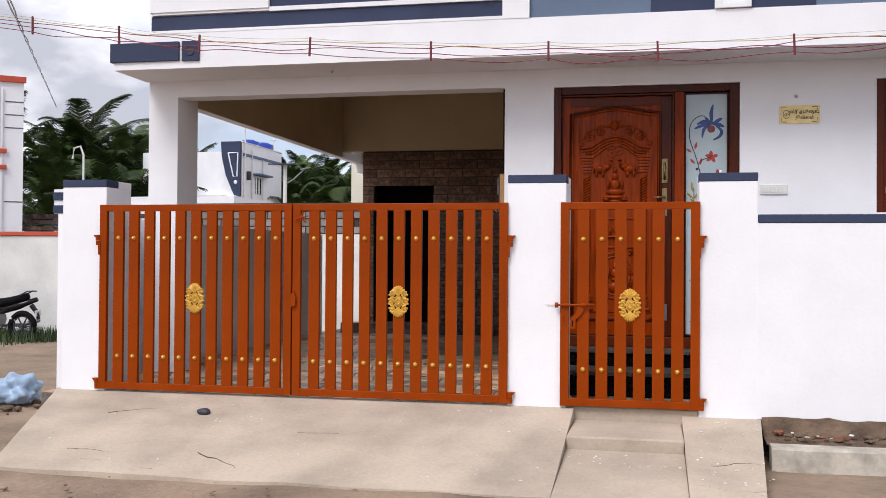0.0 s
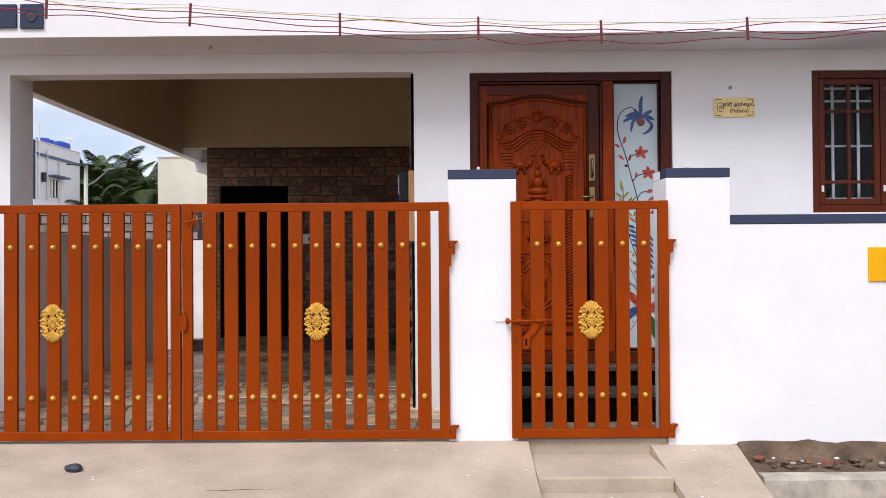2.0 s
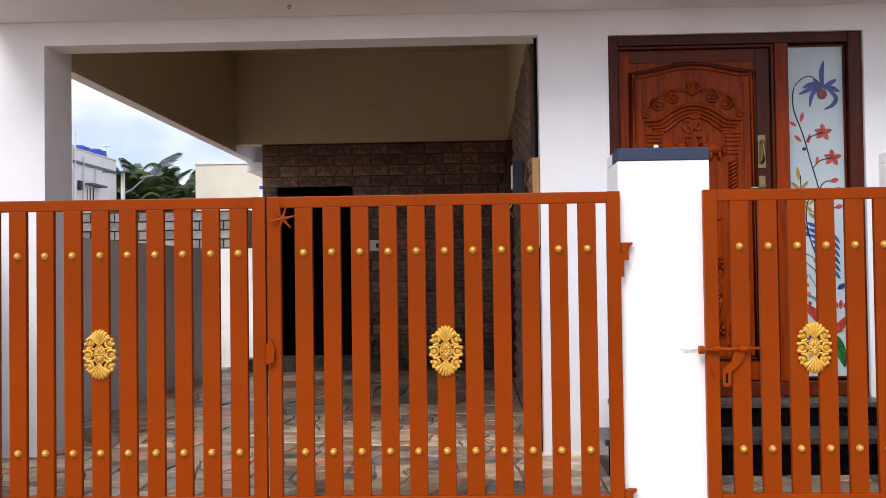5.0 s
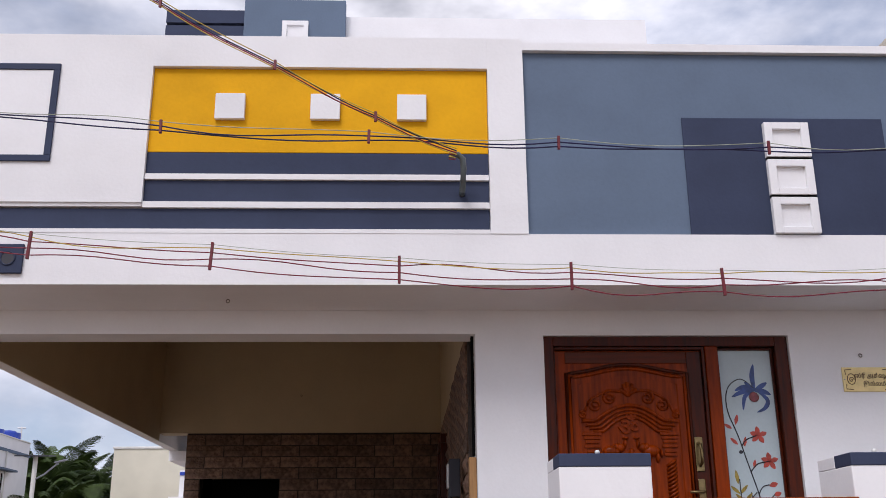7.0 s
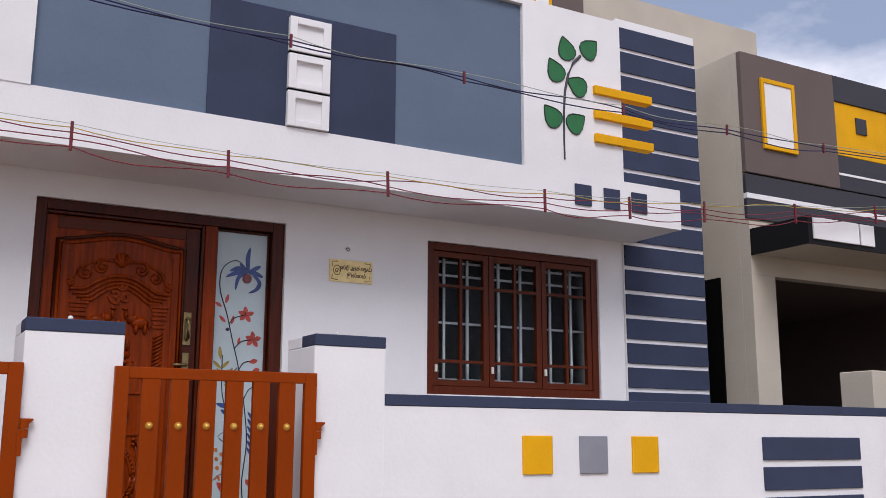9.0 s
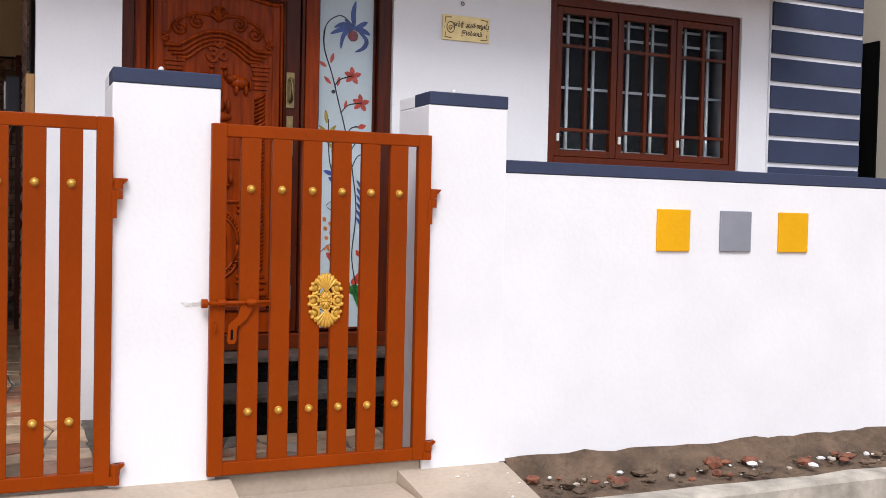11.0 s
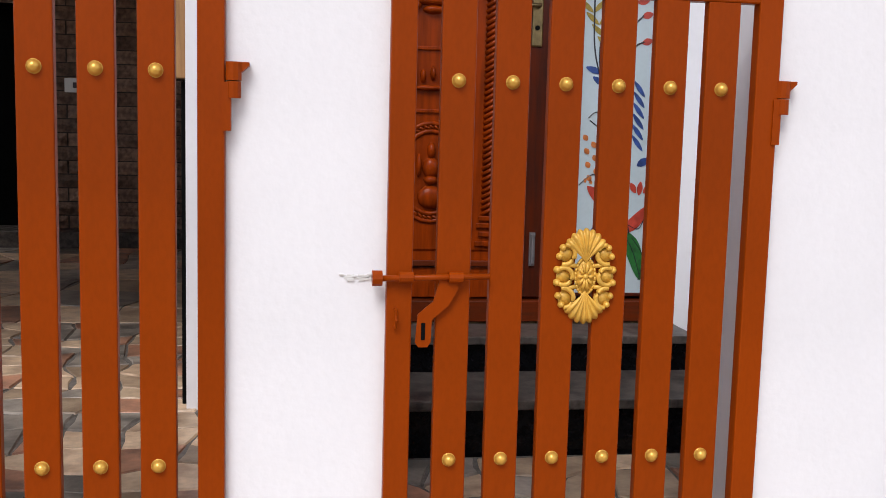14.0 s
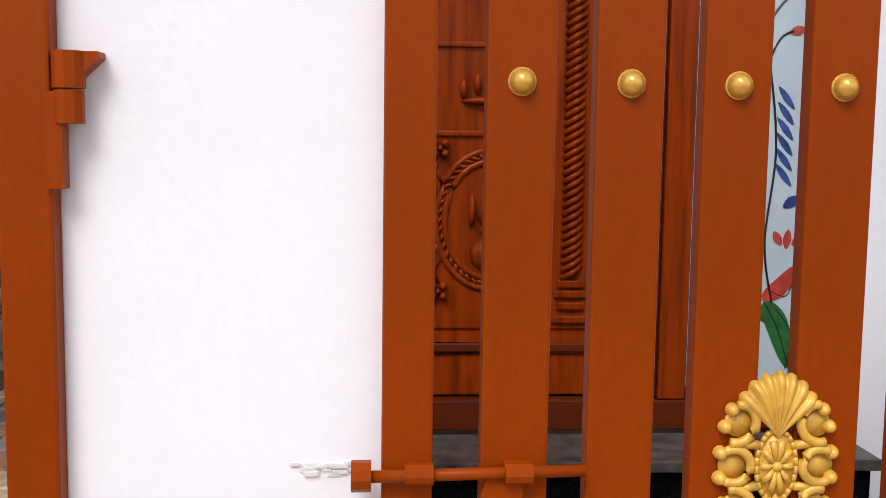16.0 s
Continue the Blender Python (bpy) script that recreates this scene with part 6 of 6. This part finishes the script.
def foliage(spans, n, seed):
    """Many small leaves in uneven clumps along the far edge of the fields."""
    rnd = random.Random(seed)
    vs, fs = [], []
    for az0, az1, d0, d1, top in spans:
        for _ in range(n):
            az, d = rnd.uniform(az0, az1), rnd.uniform(d0, d1)
            cx, cy = bearing(az, d)
            hgt = top * (0.55 + 0.45 * noise.noise((cx * 0.35, cy * 0.35, 0)) + 0.2 * rnd.random())
            cz = -0.3 + max(0.4, hgt) * math.sqrt(rnd.random())
            s = rnd.uniform(0.12, 0.28)
            q = Euler((rnd.random() * 6, rnd.random() * 6, rnd.random() * 6)).to_matrix()
            k = len(vs)
            for p in ((-s, 0, 0), (0, -0.45 * s, 0.1 * s), (s, 0, 0), (0, 0.45 * s, 0.1 * s)):
                vs.append(tuple(q @ Vector(p) + Vector((cx, cy, cz))))
            fs.append((k, k + 1, k + 2, k + 3))
    me = bpy.data.meshes.new("far_bushes")
    me.from_pydata(vs, [], fs)
    me.materials.append(BUSH)
    return tagged(new("far_bushes", me), "dense green bushes along the far fields", "bushes", kind="stuff")


foliage(((-48, -26, 42, 58, 2.7), (-22, -16, 48, 62, 2.6), (-16, -10, 66, 72, 2.0)), 15000, 4)


def grass(n, seed):
    rnd = random.Random(seed)
    vs, fs = [], []
    for _ in range(n):
        x, y = rnd.uniform(-12, -8.5), rnd.uniform(6.7, 7.75) if rnd.random() < 0.8 else rnd.uniform(5.8, 7.7)
        h, a = rnd.uniform(0.08, 0.26), rnd.random() * 6.28
        w = 0.012
        k = len(vs)
        vs += [(x - w * math.cos(a), y - w * math.sin(a), -0.3), (x + w * math.cos(a), y + w * math.sin(a), -0.3), (x + rnd.uniform(-0.08, 0.08), y + rnd.uniform(-0.08, 0.08), -0.3 + h)]
        fs.append((k, k + 1, k + 2))
    me = bpy.data.meshes.new("grass")
    me.from_pydata(vs, [], fs)
    me.materials.append(BUSH)
    return tagged(new("grass", me), "sparse green grass along the lane wall", "grass", kind="stuff")


grass(2600, 9)

# ---- parked motorcycle ----
mb = thing("motorcycle", "black parked motorcycle with raised seat", "motorcycle", at=(-9.15, 6.9, -0.3))
mb.scale = (0.8, 0.8, 0.8)
RUBBER = material("tyre_rubber", (0.008, 0.008, 0.009), 0.8, spec=0.1, var=0.2, scale=30)
GLOSSB = material("black_bike_paint", (0.005, 0.005, 0.006), 0.2, spec=0.3, var=0.1, scale=20)


def ring(bm, cx, cz, r, k, y=0.0, n=28, sides=8):
    pts = [(cx + r * math.cos(a), y, cz + r * math.sin(a)) for a in (2 * math.pi * i / n for i in range(n + 1))]
    tube(bm, pts, k, sides)


for x in (0.0, -1.3):
    bm = bmesh.new()
    ring(bm, x, 0.3, 0.26, 0.055)
    wh = part("wheel", bm, RUBBER, mb, smooth=True)
    bm = bmesh.new()
    ring(bm, x, 0.3, 0.2, 0.018)
    tube(bm, [(x, -0.06, 0.3), (x, 0.06, 0.3)], 0.05, 10)
    for i in range(6):
        a = math.pi / 3 * i
        tube(bm, [(x, 0, 0.3), (x + 0.2 * math.cos(a), 0, 0.3 + 0.2 * math.sin(a))], 0.014, 5)
    part("rim", bm, DARKP, wh)
bm = bmesh.new()
tube(bm, [(-0.95, 0, 0.78), (-0.6, 0, 0.74), (-0.25, 0, 0.80), (0.12, 0, 0.90)], 0.11, 10, 0.07)
part("seat", bm, RUBBER, mb, smooth=True)
bm = bmesh.new()
tube(bm, [(-0.5, 0, 0.62), (-0.1, 0, 0.70), (0.32, 0, 0.84)], 0.10, 8, 0.045)
part("tail", bm, GLOSSB, mb, smooth=True)
bm = bmesh.new()
tube(bm, [(-1.05, 0, 0.80), (-0.9, 0, 0.86), (-0.7, 0, 0.82)], 0.15, 10, 0.1)
part("fuel_tank", bm, GLOSSB, mb, smooth=True)
bm = bmesh.new()
tube(bm, [(-0.75, 0, 0.45), (-0.45, 0, 0.42)], 0.14, 8)
part("engine", bm, STEEL, mb)
bm = bmesh.new()
tube(bm, [(-0.6, 0.12, 0.3), (-0.1, 0.13, 0.32), (0.28, 0.13, 0.42)], 0.03, 8, 0.045)
part("exhaust", bm, STEEL, mb, smooth=True)
bm = bmesh.new()
tube(bm, [(0.0, -0.09, 0.92), (0.16, -0.08, 1.0), (0.3, 0.0, 1.0), (0.16, 0.08, 1.0), (0.0, 0.09, 0.92)], 0.014, 6)
part("grab_rail", bm, DARKP, mb)
bm = bmesh.new()
tube(bm, [(0.2, 0, 0.72), (0.30, 0, 0.6), (0.36, 0, 0.45)], 0.05, 6, 0.035)
part("rear_mudguard", bm, GLOSSB, mb)
part("number_plate", rbox(0.33, 0.345, -0.09, 0.09, 0.5, 0.62, 0.003), PLASTIC, mb)
bm = bmesh.new()
tube(bm, [(-1.3, 0.05, 0.3), (-1.05, 0.05, 0.95)], 0.025, 8)
tube(bm, [(-1.3, -0.05, 0.3), (-1.05, -0.05, 0.95)], 0.025, 8)
part("fork", bm, STEEL, mb)
bm = bmesh.new()
tube(bm, [(-0.95, -0.33, 1.0), (-1.05, -0.15, 0.98), (-1.05, 0.15, 0.98), (-0.95, 0.33, 1.0)], 0.014, 6)
part("handlebar", bm, DARKP, mb)
bm = bmesh.new()
tube(bm, [(-0.4, 0.05, 0.3), (-0.45, 0.22, 0.02), (-0.3, 0.22, 0.0)], 0.012, 6)
part("stand", bm, STEEL, mb)

# ---- stone cladding and paving, piece by piece ----
def stone_mesh(w, h, seed):
    """A split-faced block: bevelled edge and an uneven face towards -y."""
    rnd = random.Random(seed)
    bm = bmesh.new()
    nx, nz = 4, 2
    g = []
    for j in range(nz + 1):
        row = []
        for i in range(nx + 1):
            edge = i in (0, nx) or j in (0, nz)
            row.append(bm.verts.new((w * i / nx, -0.010 if edge else -0.018 - 0.022 * rnd.random(), h * j / nz)))
        g.append(row)
    for j in range(nz):
        for i in range(nx):
            bm.faces.new((g[j][i], g[j][i + 1], g[j + 1][i + 1], g[j + 1][i]))
    loop = [g[0][i] for i in range(nx + 1)] + [g[j][nx] for j in range(1, nz + 1)] + [g[nz][i] for i in range(nx - 1, -1, -1)] + [g[j][0] for j in range(nz - 1, 0, -1)]
    back = [bm.verts.new((v.co.x, 0.0, v.co.z)) for v in loop]
    for k in range(len(loop)):
        bm.faces.new((loop[k], back[k], back[(k + 1) % len(loop)], loop[(k + 1) % len(loop)]))
    return mesh_of("brick", bm, CLAD)


BW, BH, GAP = 0.44, 0.128, 0.011
full = [stone_mesh(BW - GAP, BH - GAP, i) for i in range(6)]
half = [stone_mesh(BW / 2 - GAP, BH - GAP, 20 + i) for i in range(3)]


cut_blocks = {}


def clad(parent, turn, length, height, base, holes, seed):
    """Courses of blocks on a wall, cut at its ends and at openings; turn: pose of the wall's start; holes: spans left open."""
    rnd = random.Random(seed)
    for r in range(int((height - base) / BH)):
        z = base + BH * r
        x = -BW / 2 if r % 2 else 0.0
        while x < length - 0.05:
            spans = [(max(x, 0.0), min(x + BW, length))]
            for a, b, c in holes:
                if z < c - 0.05:
                    spans = [q for lo, hi in spans for q in ((lo, min(hi, a)), (max(lo, b), hi)) if q[1] - q[0] > 0.04]
            for lo, hi in spans:
                w = round(hi - lo, 2)
                if w > BW - 0.015:
                    me = rnd.choice(full)
                elif abs(w - BW / 2) < 0.015:
                    me = rnd.choice(half)
                else:
                    me = cut_blocks.setdefault(w, stone_mesh(w - GAP, BH - GAP, int(w * 100)))
                o = new("brick", me)
                o.parent = parent
                o.matrix_basis = turn @ Matrix.Translation((lo, 0, z))
            x += BW


back_wall = bpy.data.objects["wall_carport_back"]
side_wall = bpy.data.objects["wall_carport_side"]
clad(back_wall, Matrix.Translation((-3.66, BACK, 0)), 2.97, 2.67, 0.10, ((0.18, 1.094, 2.19),), 3)
clad(side_wall, Matrix.Translation((-0.683, BACK - 0.05, 0)) @ Matrix.Rotation(radians(-90), 4, "Z"), 5.3, 2.67, FLOOR, (), 4)


def paving(parent, x0, x1, y0, y1, step, seed):
    """Irregular flat stones: a jittered grid of points, each stone drawn in from its corners."""
    rnd = random.Random(seed)
    nx, ny = max(1, round((x1 - x0) / step)), max(1, round((y1 - y0) / step))
    pt = {}
    for i in range(nx + 1):
        for j in range(ny + 1):
            jx = 0 if i in (0, nx) else rnd.uniform(-0.34, 0.34)
            jy = 0 if j in (0, ny) else rnd.uniform(-0.34, 0.34)
            pt[i, j] = Vector((x0 + (x1 - x0) * (i + jx) / nx, y0 + (y1 - y0) * (j + jy) / ny, 0))
    for i in range(nx):
        for j in range(ny):
            c = [pt[i, j], pt[i + 1, j], pt[i + 1, j + 1], pt[i, j + 1]]
            ring_pts = []
            for k in range(4):
                a, b = c[k], c[(k + 1) % 4]
                m = (a + b) / 2 + Vector((rnd.uniform(-1, 1), rnd.uniform(-1, 1), 0)) * step * 0.05
                ring_pts += [a, m]
            mid = sum(c, Vector()) / 4
            bm = bmesh.new()
            low = [bm.verts.new(p + (mid - p).normalized() * 0.008 + Vector((0, 0, FLOOR - 0.008))) for p in ring_pts]
            zz = FLOOR + rnd.uniform(0, 0.004)
            up = [bm.verts.new(p + (mid - p).normalized() * 0.014 + Vector((0, 0, zz))) for p in ring_pts]
            bm.faces.new(up)
            for k in range(8):
                bm.faces.new((low[k], low[(k + 1) % 8], up[(k + 1) % 8], up[k]))
            part("paving_stone", bm, rnd.choice((TILE, TILE, TILE_R, TILE_G)), parent)


floor_ob = bpy.data.objects["floor"]
paving(floor_ob, -4.17, -0.40, 0.07, 3.4, 0.205, 1)
paving(floor_ob, -4.17, -0.70, 3.4, BACK - 0.33, 0.5, 2)
paving(floor_ob, -0.39, 1.19, 0.125, 0.93, 0.19, 3)
